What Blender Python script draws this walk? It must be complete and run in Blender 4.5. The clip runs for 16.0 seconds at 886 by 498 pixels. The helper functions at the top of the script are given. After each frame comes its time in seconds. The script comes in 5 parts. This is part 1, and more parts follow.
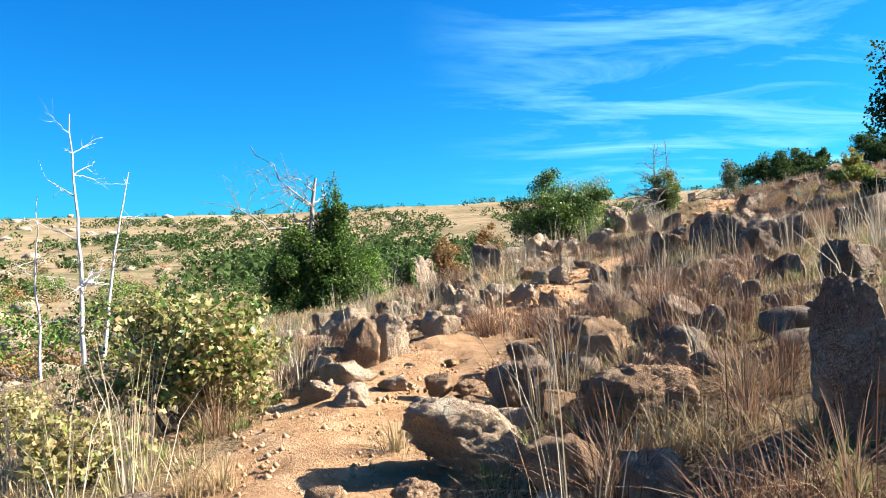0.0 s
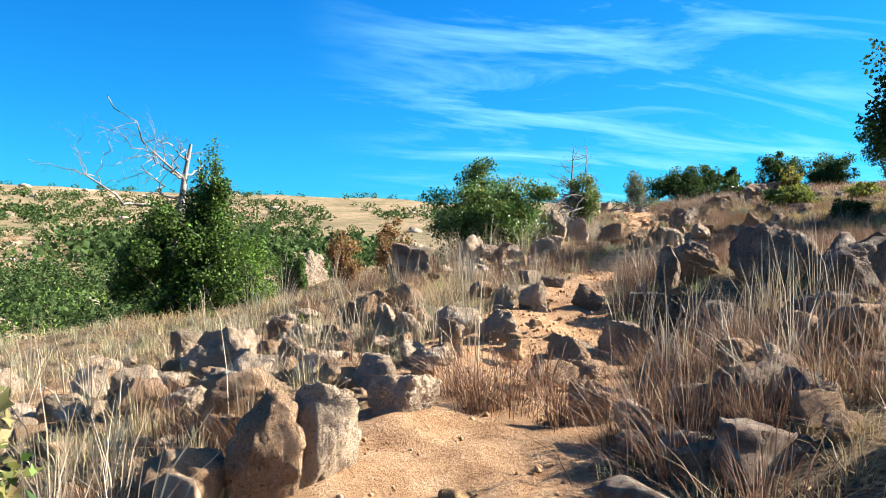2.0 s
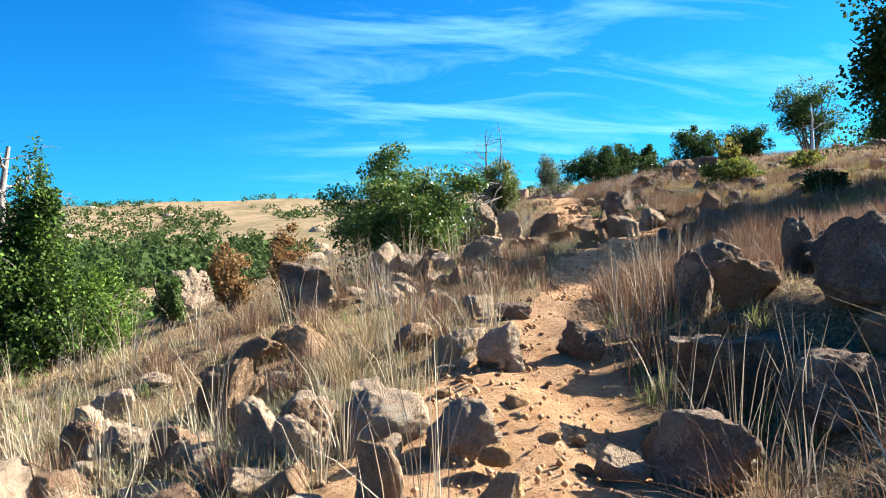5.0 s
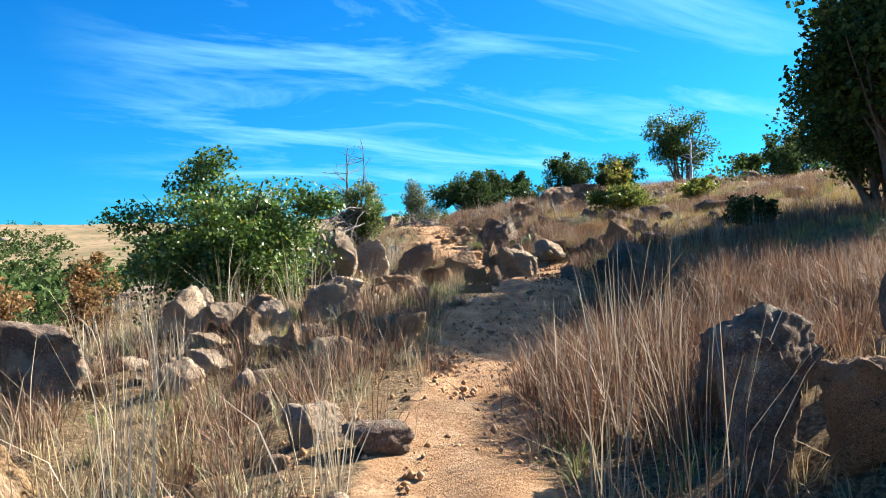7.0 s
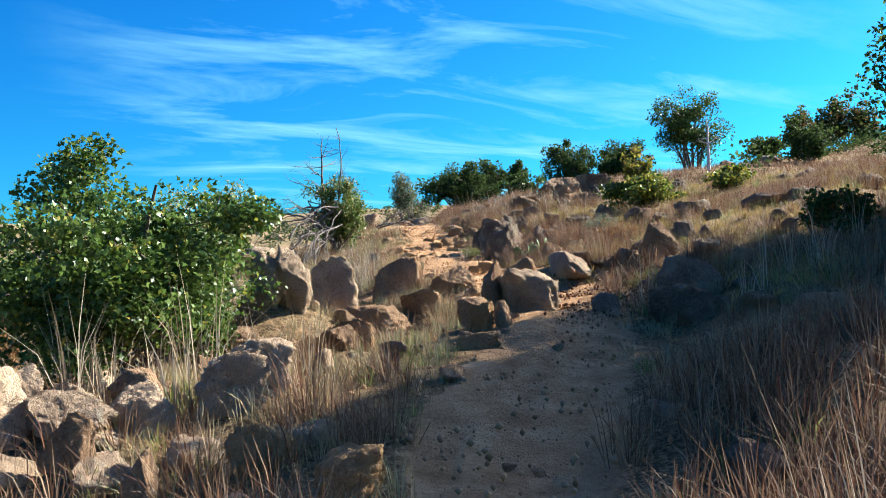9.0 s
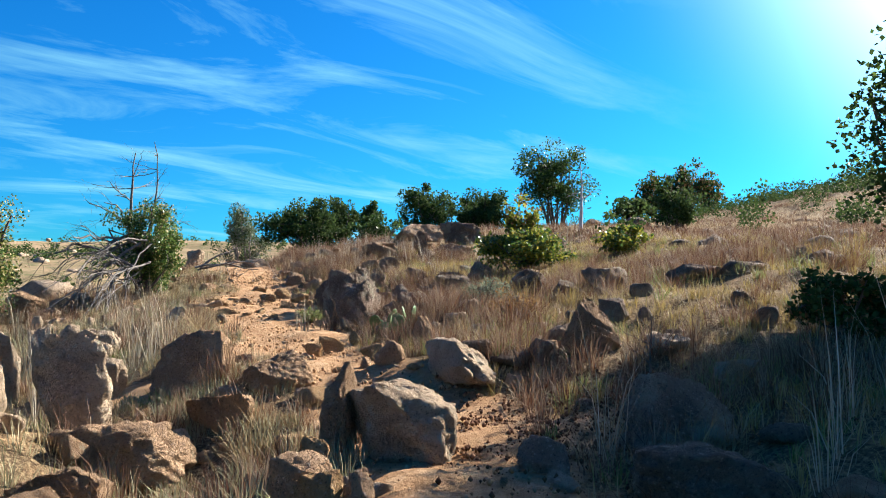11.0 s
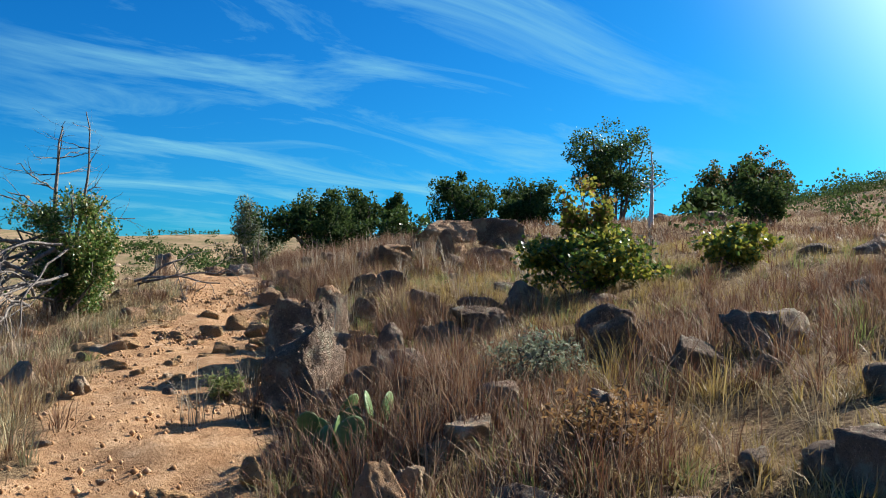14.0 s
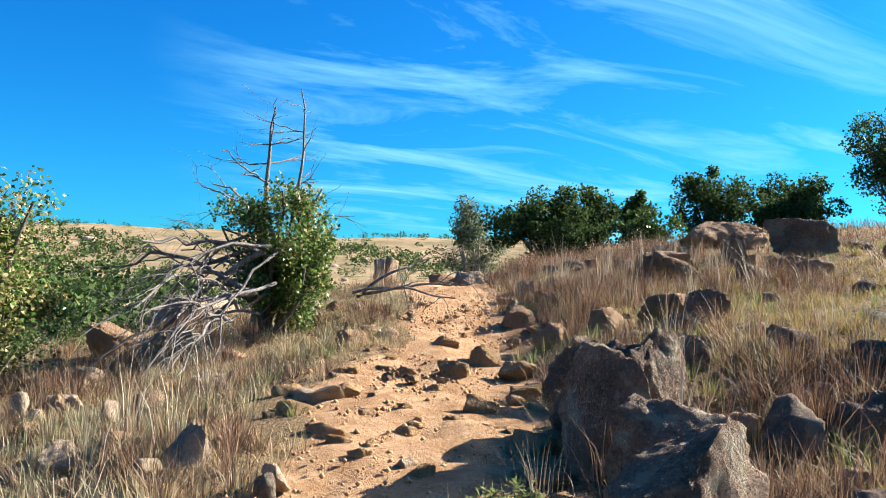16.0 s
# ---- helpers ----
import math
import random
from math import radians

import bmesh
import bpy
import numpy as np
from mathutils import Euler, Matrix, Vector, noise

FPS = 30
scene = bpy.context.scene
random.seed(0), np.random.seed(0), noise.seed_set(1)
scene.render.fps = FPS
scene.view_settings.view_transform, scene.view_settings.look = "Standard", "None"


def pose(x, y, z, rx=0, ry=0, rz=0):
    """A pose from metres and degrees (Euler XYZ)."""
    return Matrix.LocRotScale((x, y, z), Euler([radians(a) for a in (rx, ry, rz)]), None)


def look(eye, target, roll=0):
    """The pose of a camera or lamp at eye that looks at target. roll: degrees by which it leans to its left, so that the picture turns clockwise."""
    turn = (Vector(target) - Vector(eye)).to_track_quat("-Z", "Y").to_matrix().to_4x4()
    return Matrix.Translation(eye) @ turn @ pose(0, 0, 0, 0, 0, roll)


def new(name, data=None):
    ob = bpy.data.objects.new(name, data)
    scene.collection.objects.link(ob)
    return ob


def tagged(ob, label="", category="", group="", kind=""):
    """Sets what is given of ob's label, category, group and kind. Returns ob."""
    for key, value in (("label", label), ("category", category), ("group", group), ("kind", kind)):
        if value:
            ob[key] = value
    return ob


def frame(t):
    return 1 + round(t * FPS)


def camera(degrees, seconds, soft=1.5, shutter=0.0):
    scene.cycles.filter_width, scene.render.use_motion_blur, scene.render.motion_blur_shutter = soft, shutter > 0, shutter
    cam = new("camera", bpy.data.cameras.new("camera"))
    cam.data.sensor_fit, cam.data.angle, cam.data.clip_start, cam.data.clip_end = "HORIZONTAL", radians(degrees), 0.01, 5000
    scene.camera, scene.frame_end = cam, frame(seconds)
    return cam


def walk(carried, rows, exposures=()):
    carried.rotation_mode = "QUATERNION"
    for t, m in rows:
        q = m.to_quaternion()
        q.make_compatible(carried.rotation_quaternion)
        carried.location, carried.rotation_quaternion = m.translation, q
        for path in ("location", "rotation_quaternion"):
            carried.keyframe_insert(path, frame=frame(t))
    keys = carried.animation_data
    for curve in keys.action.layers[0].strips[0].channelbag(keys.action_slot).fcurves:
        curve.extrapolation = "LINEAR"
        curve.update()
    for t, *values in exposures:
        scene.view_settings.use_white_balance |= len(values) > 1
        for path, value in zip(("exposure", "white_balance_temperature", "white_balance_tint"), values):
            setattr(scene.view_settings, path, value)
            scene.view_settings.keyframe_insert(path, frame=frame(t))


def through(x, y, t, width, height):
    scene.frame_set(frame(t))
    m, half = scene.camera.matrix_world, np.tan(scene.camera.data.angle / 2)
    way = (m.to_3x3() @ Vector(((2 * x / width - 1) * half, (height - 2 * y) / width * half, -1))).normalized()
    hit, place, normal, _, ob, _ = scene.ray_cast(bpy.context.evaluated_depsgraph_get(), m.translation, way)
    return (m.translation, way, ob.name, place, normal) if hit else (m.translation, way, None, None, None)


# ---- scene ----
cam = camera(56.0, 16.0, soft=1.0)
PATH = [
    (0, (0.346, 0.704, 1.633), (0.535, 2.694, 1.663), -2.9),
    (0.5, (0.299, 1.958, 1.676), (0.48, 3.948, 1.76), -1.0),
    (1, (0.195, 2.846, 1.664), (0.419, 4.831, 1.763), 2.7),
    (1.5, (0.133, 3.631, 1.737), (0.497, 5.597, 1.785), 1.9),
    (2, (0.163, 4.458, 1.752), (0.643, 6.4, 1.77), 1.1),
    (2.5, (0.189, 5.152, 1.773), (0.711, 7.083, 1.778), 1.2),
    (3, (0.184, 5.613, 1.888), (0.794, 7.518, 1.878), 0.9),
    (3.2, (0.228, 5.765, 1.899), (0.882, 7.655, 1.884), 0.9),
    (5.3, (1.115, 8.008, 2.023), (1.834, 9.874, 2.034), -3.7),
    (5.5, (1.252, 8.284, 2.018), (1.999, 10.139, 2.039), -4.2),
    (6, (1.642, 9.052, 2.052), (2.455, 10.879, 2.105), -4.2),
    (6.5, (1.975, 9.906, 2.042), (2.875, 11.689, 2.157), -3.3),
    (7, (2.333, 10.594, 2.177), (3.327, 12.329, 2.228), -2.5),
    (7.5, (2.803, 11.224, 2.192), (3.772, 12.973, 2.218), -3.4),
    (8, (3.169, 11.942, 2.296), (4.093, 13.715, 2.318), -3.5),
    (8.5, (3.433, 12.582, 2.5), (4.38, 14.344, 2.523), -4.1),
    (8.7, (3.623, 12.802, 2.525), (4.591, 14.552, 2.552), -3.9),
    (10.8, (5.562, 15.695, 2.841), (6.838, 17.234, 2.906), -1.8),
    (11, (5.755, 16.001, 2.872), (7.062, 17.51, 2.989), -0.2),
    (11.5, (6.299, 16.741, 2.874), (7.715, 18.149, 2.986), 4.3),
    (12, (6.724, 17.289, 2.987), (8.235, 18.596, 3.058), -1.3),
    (12.5, (7.194, 17.807, 3.09), (8.706, 19.113, 3.185), -1.3),
    (13, (7.849, 18.188, 3.154), (9.321, 19.54, 3.211), 1.1),
    (13.5, (8.452, 18.735, 3.252), (9.83, 20.18, 3.371), 0.7),
    (14, (8.944, 19.343, 3.326), (10.169, 20.921, 3.429), 0.0),
    (14.5, (9.27, 19.981, 3.411), (10.228, 21.736, 3.451), 1.4),
    (15, (9.488, 20.903, 3.352), (10.266, 22.744, 3.412), 1.2),
    (15.5, (9.623, 21.485, 3.518), (10.424, 23.318, 3.552), 1.1),
    (16, (9.81, 22.23, 3.499), (10.617, 24.057, 3.606), 1.5),
]
# the film's camera closes down as it turns towards the sun
EXPOSURES = [(0, 2.05), (3.2, 2.05), (5.3, 2.05), (8.7, 1.95), (10.8, 1.8), (11.5, 1.65), (12, 1.5), (12.5, 1.45), (13, 1.3), (13.5, 1.3), (14.5, 1.6), (15, 1.9), (16, 1.95)]
walk(cam, [(t, look(eye, target, roll)) for t, eye, target, roll in PATH], EXPOSURES)

# ---- light ----
SUN_AZ, SUN_EL = 91.0, 30.0   # degrees from +y towards +x, and above the horizon
world = bpy.data.worlds.new("world")
scene.world = world
world.use_nodes = True
wn = world.node_tree.nodes
wl = world.node_tree.links
bg = wn["Background"]
sky = wn.new("ShaderNodeTexSky")
sky.sky_type, sky.sun_disc = "NISHITA", False
sky.sun_elevation, sky.sun_rotation = radians(SUN_EL), radians(SUN_AZ)
sky.dust_density, sky.ozone_density, sky.air_density = 0.8, 3.0, 1.0
deep = wn.new("ShaderNodeMix")
deep.data_type, deep.blend_type = "RGBA", "MULTIPLY"
deep.inputs[0].default_value = 1.0
deep.inputs[7].default_value = (0.17, 1.19, 1.78, 1)
vivid = wn.new("ShaderNodeHueSaturation")
vivid.inputs["Saturation"].default_value = 1.35
wl.new(sky.outputs[0], vivid.inputs["Color"])
wl.new(vivid.outputs[0], deep.inputs[6])
# thin streaks of high cloud, drawn out over the dome
tc = wn.new("ShaderNodeTexCoord")
xyz = wn.new("ShaderNodeSeparateXYZ")
wl.new(tc.outputs["Generated"], xyz.inputs[0])
lift = wn.new("ShaderNodeMath")
lift.operation, lift.inputs[1].default_value = "ADD", 0.12
wl.new(xyz.outputs["Z"], lift.inputs[0])
flat = wn.new("ShaderNodeCombineXYZ")
for k in (0, 1):
    dv = wn.new("ShaderNodeMath")
    dv.operation = "DIVIDE"
    wl.new(xyz.outputs[k], dv.inputs[0])
    wl.new(lift.outputs[0], dv.inputs[1])
    wl.new(dv.outputs[0], flat.inputs[k])
turn = wn.new("ShaderNodeMapping")
turn.inputs["Rotation"].default_value = (0, 0, radians(-32))
turn.inputs["Scale"].default_value = (0.6, 1.5, 1)
wl.new(flat.outputs[0], turn.inputs["Vector"])
wisps = wn.new("ShaderNodeTexNoise")
wisps.inputs["Scale"].default_value, wisps.inputs["Detail"].default_value = 1.5, 9.0
wisps.inputs["Roughness"].default_value, wisps.inputs["Distortion"].default_value = 0.62, 0.7
wl.new(turn.outputs[0], wisps.inputs["Vector"])
veil = wn.new("ShaderNodeValToRGB")
veil.color_ramp.elements[0].position, veil.color_ramp.elements[1].position = 0.48, 0.78
wl.new(wisps.outputs["Fac"], veil.inputs["Fac"])
# the bank of cirrus stands over the crest to the north-east and thins out away from it
bank = wn.new("ShaderNodeVectorMath")
bank.operation = "DOT_PRODUCT"
bank.inputs[1].default_value = (math.sin(radians(32)) * math.cos(radians(13)), math.cos(radians(32)) * math.cos(radians(13)), math.sin(radians(13)))
wl.new(tc.outputs["Generated"], bank.inputs[0])
thin = wn.new("ShaderNodeMapRange")
thin.interpolation_type = "SMOOTHSTEP"
thin.inputs[1].default_value, thin.inputs[2].default_value, thin.inputs[3].default_value, thin.inputs[4].default_value = 0.88, 0.985, 0.0, 0.95
wl.new(bank.outputs["Value"], thin.inputs[0])
both = wn.new("ShaderNodeMath")
both.operation = "MULTIPLY"
wl.new(veil.outputs["Color"], both.inputs[0])
wl.new(thin.outputs[0], both.inputs[1])
cover = wn.new("ShaderNodeMix")
cover.data_type = "RGBA"
wl.new(both.outputs[0], cover.inputs[0])
wl.new(deep.outputs[2], cover.inputs[6])
cover.inputs[7].default_value = (3.6, 9.0, 11.0, 1)
# a wide white glow painted into the sky round the sun, imitating lens bloom
sa, se = radians(SUN_AZ), radians(SUN_EL)
glow = wn.new("ShaderNodeVectorMath")
glow.operation = "DOT_PRODUCT"
glow.inputs[1].default_value = (math.sin(sa) * math.cos(se), math.cos(sa) * math.cos(se), math.sin(se))
wl.new(tc.outputs["Generated"], glow.inputs[0])
ring = wn.new("ShaderNodeMapRange")
ring.inputs[1].default_value, ring.inputs[2].default_value, ring.inputs[3].default_value, ring.inputs[4].default_value = 0.78, 1.0, 0.0, 1.0
wl.new(glow.outputs["Value"], ring.inputs[0])
steep = wn.new("ShaderNodeMath")
steep.operation, steep.inputs[1].default_value = "POWER", 3.6
wl.new(ring.outputs[0], steep.inputs[0])
bloom = wn.new("ShaderNodeMix")
bloom.data_type, bloom.blend_type = "RGBA", "ADD"
wl.new(steep.outputs[0], bloom.inputs[0])
wl.new(cover.outputs[2], bloom.inputs[6])
bloom.inputs[7].default_value = (56, 58, 56, 1)
wl.new(bloom.outputs[2], bg.inputs["Color"])
bg.inputs["Strength"].default_value = 0.030
sun = new("sun", bpy.data.lights.new("sun", "SUN"))
sun.data.energy, sun.data.angle, sun.data.color = 5.0, radians(0.5), (1.0, 0.965, 0.9)
sun.matrix_world = look((0, 0, 0), (-math.sin(sa) * math.cos(se), -math.cos(sa) * math.cos(se), -math.sin(se)))


# ---- terrain ----
def lattice(ix, iy, seed):
    h = (ix.astype(np.int64) * 374761393 + iy.astype(np.int64) * 668265263 + seed * 974711) & 0x7FFFFFFF
    h = ((h ^ (h >> 13)) * 1274126177) & 0x7FFFFFFF
    return ((h ^ (h >> 16)) & 0xFFFF) / 65535.0 * 2 - 1


def value_noise(x, y, seed=0):
    x, y = np.asarray(x, float), np.asarray(y, float)
    ix, iy = np.floor(x), np.floor(y)
    fx, fy = x - ix, y - iy
    fx, fy = fx * fx * (3 - 2 * fx), fy * fy * (3 - 2 * fy)
    a, b = lattice(ix, iy, seed), lattice(ix + 1, iy, seed)
    c, d = lattice(ix, iy + 1, seed), lattice(ix + 1, iy + 1, seed)
    return (a * (1 - fx) + b * fx) * (1 - fy) + (c * (1 - fx) + d * fx) * fy


def fbm(x, y, octaves=4, seed=0):
    total, amp = 0, 1.0
    for k in range(octaves):
        total = total + amp * value_noise(x * 2 ** k + 17.3 * k, y * 2 ** k - 9.1 * k, seed + k)
        amp *= 0.5
    return total


# the trail: how far north, how far east, how high
TRAIL_Y = [-60, -10, 0.7, 3.6, 5.7, 8, 10.6, 12.6, 14.2, 15.7, 17.2, 18.7, 20, 21.5, 22.2, 25.2, 28.7, 31.4, 35.5, 40, 60, 120]
TRAIL_X = [-1, 0.6, 0.35, 0.13, 0.2, 1.1, 2.33, 3.43, 4.5, 5.56, 6.65, 8.4, 9.27, 9.62, 9.85, 11.1, 12.65, 14.2, 15.6, 17.2, 22, 40]
TRAIL_Z = [-4, -0.3, 0.42, 0.52, 0.66, 0.80, 0.95, 1.25, 1.44, 1.62, 1.78, 2.02, 2.18, 2.26, 2.32, 2.55, 2.82, 3.27, 3.7, 3.6, 2.0, -2.0]


def smooth(a, b, x):
    t = np.clip((x - a) / (b - a), 0, 1)
    return t * t * (3 - 2 * t)


def trail_line(y):
    # a softened reading of the three rows above
    xs = sum(np.interp(y + o, TRAIL_Y, TRAIL_X) for o in (-0.8, -0.4, 0, 0.4, 0.8)) / 5
    zs = sum(np.interp(y + o, TRAIL_Y, TRAIL_Z) for o in (-0.8, -0.4, 0, 0.4, 0.8)) / 5
    return xs, zs


# an older tread that keeps left of the boulders at the bend
OLD_TREAD = [(7.0, 23.8), (8.65, 22.95), (9.9, 23.3), (10.9, 24.8)]


def from_tread(x, y):
    best = np.full(np.broadcast(x, y).shape, 1e9)
    for (ax, ay), (bx, by) in zip(OLD_TREAD, OLD_TREAD[1:]):
        ux, uy = bx - ax, by - ay
        k = np.clip(((x - ax) * ux + (y - ay) * uy) / (ux * ux + uy * uy), 0, 1)
        best = np.minimum(best, np.hypot(x - ax - k * ux, y - ay - k * uy))
    return best


def across(x, y):
    """Metres to the right of the trail, square to it, about."""
    cx, _ = trail_line(y)
    slope = (trail_line(y + 0.5)[0] - trail_line(y - 0.5)[0])
    return (x - cx) / np.sqrt(1 + np.minimum(slope, 1.2) ** 2)


# knolls: east, north, height, breadth
MOUNDS = [(8.0, 20.6, -0.3, 0.8), (6.6, 21.3, 0.5, 0.6), (4.05, 11.3, -0.3, 0.55), (3.9, 10.5, -0.2, 0.5), (10.2, 20.9, 0.22, 0.5), (4.3, 18.9, 0.3, 1.2), (5.0, 11.3, 0.2, 0.9)]


def ground(x, y):
    x, y = np.asarray(x, float), np.asarray(y, float)
    d = across(x, y)
    _, tz = trail_line(y)
    right, left = np.maximum(d, 0), np.maximum(-d, 0)
    # the hill climbs to the right, with a low bank beside the trail
    z = tz + 0.25 * smooth(0.5, 1.8, right) + 0.16 * np.maximum(right - 1.0, 0)
    z = z - 0.08 * np.maximum(right - 8, 0) + 0.12 * np.maximum(right - 25, 0) - 0.12 * np.maximum(right - 130, 0)
    # a shelf to the left, then the fall into the valley
    z = z - 0.19 * left * smooth(0.2, 2, left) - 0.06 * np.maximum(left - 4.5, 0)
    for mx, my, high, wide in MOUNDS:
        z = z + high * np.exp(-((x - mx) ** 2 + (y - my) ** 2) / (2 * wide * wide))
    # over the valley the long opposite hill
    r = np.hypot(x - 5, y - 12)
    rise = np.interp(r, [0, 30, 60, 120, 200, 300, 420, 520, 900, 3000], [-3, -3, -2.6, 0.8, 6.5, 16, 30, 29, 15, 0])
    rise = rise + (1.2 * fbm(x * 0.02, y * 0.02, 3, 31) + 2.5 * fbm(x * 0.006, y * 0.006, 2, 35)) * smooth(60, 300, r)
    b = np.maximum(smooth(7, 34, left), smooth(55, 120, y - 0.6 * right - 0.1 * np.abs(left)))
    z = z * (1 - b) + rise * b
    # roughness away from the trodden line
    wild = smooth(0.3, 1.6, np.abs(d))
    z = z + wild * (0.10 * fbm(x * 0.55, y * 0.55, 4, 3)) + 0.035 * fbm(x * 2.1, y * 2.1, 3, 8) * (0.4 + 0.6 * wild)
    z = z + 0.4 * fbm(x * 0.06, y * 0.06, 3, 21) * smooth(8, 30, np.abs(d))
    return z


# ---- materials ----
def material(name, roughness=0.9):
    m = bpy.data.materials.new(name)
    m.use_nodes = True
    n, l = m.node_tree.nodes, m.node_tree.links
    b = n["Principled BSDF"]
    b.inputs["Roughness"].default_value = roughness
    b.inputs["Specular IOR Level"].default_value = 0.25
    return m, n, l, b


def noise_tex(n, l, scale, detail=6.0, rough=0.6, coord=None, distort=0.0):
    t = n.new("ShaderNodeTexNoise")
    t.inputs["Scale"].default_value, t.inputs["Detail"].default_value = scale, detail
    t.inputs["Roughness"].default_value, t.inputs["Distortion"].default_value = rough, distort
    if coord:
        l.new(coord, t.inputs["Vector"])
    return t.outputs["Fac"]


def ramp(n, l, value, stops):
    r = n.new("ShaderNodeValToRGB")
    e = r.color_ramp.elements
    while len(e) < len(stops):
        e.new(0.5)
    for k, (p, c) in enumerate(stops):
        e[k].position, e[k].color = p, (*c, 1) if len(c) == 3 else c
    l.new(value, r.inputs["Fac"])
    return r.outputs["Color"]


def mix(n, l, fac, a, b):
    m = n.new("ShaderNodeMix")
    m.data_type = "RGBA"
    for sock, v in ((m.inputs[0], fac), (m.inputs[6], a), (m.inputs[7], b)):
        if isinstance(v, tuple):
            sock.default_value = (*v, 1)
        elif isinstance(v, float):
            sock.default_value = v
        else:
            l.new(v, sock)
    return m.outputs[2]


def bump(n, l, height, strength, distance, below=None):
    b = n.new("ShaderNodeBump")
    b.inputs["Strength"].default_value, b.inputs["Distance"].default_value = strength, distance
    l.new(height, b.inputs["Height"])
    if below:
        l.new(below, b.inputs["Normal"])
    return b.outputs["Normal"]


W0, W1 = (0.0, 0.0, 0.0), (1.0, 1.0, 1.0)


def granite(name, warm, cool, lichen, lichen_from):
    m, n, l, b = material(name, 0.92)
    b.inputs["Specular IOR Level"].default_value = 0.1
    warm, cool, lichen = (tuple(0.95 * v for v in c) for c in (warm, cool, lichen))
    co = n.new("ShaderNodeTexCoord").outputs["Object"]
    geo = n.new("ShaderNodeObjectInfo").outputs["Random"]
    big = noise_tex(n, l, 2.3, 5, 0.6, co)
    c = ramp(n, l, big, [(0.3, cool), (0.5, warm), (0.7, tuple(min(1, v * 1.35) for v in warm))])
    grain = noise_tex(n, l, 60, 4, 0.75, co)
    c = mix(n, l, ramp(n, l, grain, [(0.34, (0.75,) * 3), (0.46, W0)]), c, (0.06, 0.045, 0.035))
    pale = noise_tex(n, l, 60, 2, 0.6, co)
    c = mix(n, l, ramp(n, l, pale, [(0.6, W0), (0.72, (0.6,) * 3)]), c, (0.62, 0.5, 0.4))
    patch = noise_tex(n, l, 4.5, 8, 0.72, co, 0.4)
    c = mix(n, l, ramp(n, l, patch, [(lichen_from, W0), (lichen_from + 0.07, (0.8,) * 3)]), c, lichen)
    dark = noise_tex(n, l, 7.5, 7, 0.7, co, 0.6)
    c = mix(n, l, ramp(n, l, dark, [(0.56, W0), (0.68, (0.65,) * 3)]), c, (0.10, 0.075, 0.055))
    hue = n.new("ShaderNodeHueSaturation")
    l.new(c, hue.inputs["Color"])
    v = n.new("ShaderNodeMapRange")
    v.inputs[3].default_value, v.inputs[4].default_value = 0.78, 1.15
    l.new(geo, v.inputs[0])
    l.new(v.outputs[0], hue.inputs["Value"])
    l.new(hue.outputs[0], b.inputs["Base Color"])
    crack = n.new("ShaderNodeTexVoronoi")
    crack.feature = "DISTANCE_TO_EDGE"
    crack.inputs["Scale"].default_value = 3.2
    warp = n.new("ShaderNodeVectorMath")
    warp.operation = "ADD"
    nv = n.new("ShaderNodeTexNoise")
    nv.inputs["Scale"].default_value = 3.0
    l.new(co, nv.inputs["Vector"])
    l.new(co, warp.inputs[0])
    l.new(nv.outputs["Color"], warp.inputs[1])
    l.new(warp.outputs[0], crack.inputs["Vector"])
    n1 = bump(n, l, ramp(n, l, crack.outputs["Distance"], [(0.0, W0), (0.035, W1)]), 0.8, 0.03)
    n2 = bump(n, l, noise_tex(n, l, 11, 9, 0.85, co), 1.0, 0.2, n1)
    n3 = bump(n, l, grain, 0.9, 0.02, n2)
    l.new(n3, b.inputs["Normal"])
    return m


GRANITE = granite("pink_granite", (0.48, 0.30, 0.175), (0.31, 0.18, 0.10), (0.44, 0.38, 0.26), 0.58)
# grey lichened rock, its colour also lowered to carry the shade on backlit boulders
GRANITE_GREY_SHADED = granite("grey_lichened_shaded_granite", (0.32, 0.22, 0.155), (0.18, 0.128, 0.094), (0.40, 0.35, 0.25), 0.52)
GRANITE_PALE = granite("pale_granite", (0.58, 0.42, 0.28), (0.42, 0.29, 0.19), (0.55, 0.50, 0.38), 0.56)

LEDGE = granite("orange_ledge_rock", (0.56, 0.34, 0.165), (0.42, 0.235, 0.105), (0.6, 0.42, 0.24), 0.58)

# the ground: bare orange dirt where trodden, litter and grass beside it, tan slopes far off
DIRT, n, l, b = material("hillside_soil", 0.95)
b.inputs["Specular IOR Level"].default_value = 0.03
pos = n.new("ShaderNodeNewGeometry").outputs["Position"]
att = n.new("ShaderNodeAttribute")
att.attribute_name = "trodden"
dist = n.new("ShaderNodeAttribute")
dist.attribute_name = "distant"
f_fine, f_mid, f_big = noise_tex(n, l, 38, 6, 0.7, pos), noise_tex(n, l, 5, 6, 0.65, pos), noise_tex(n, l, 0.8, 5, 0.6, pos)
bare = ramp(n, l, f_mid, [(0.25, (0.26, 0.135, 0.065)), (0.5, (0.41, 0.24, 0.125)), (0.75, (0.55, 0.365, 0.215))])
bare = mix(n, l, ramp(n, l, f_fine, [(0.3, (0.5,) * 3), (0.5, W0)]), bare, (0.2, 0.1, 0.045))
litter = ramp(n, l, f_fine, [(0.3, (0.04, 0.027, 0.017)), (0.48, (0.155, 0.102, 0.058)), (0.7, (0.42, 0.305, 0.165))])
litter = mix(n, l, ramp(n, l, f_mid, [(0.5, W0), (0.72, (0.7,) * 3)]), litter, (0.33, 0.20, 0.10))
edge = n.new("ShaderNodeMath")
edge.operation = "ADD"
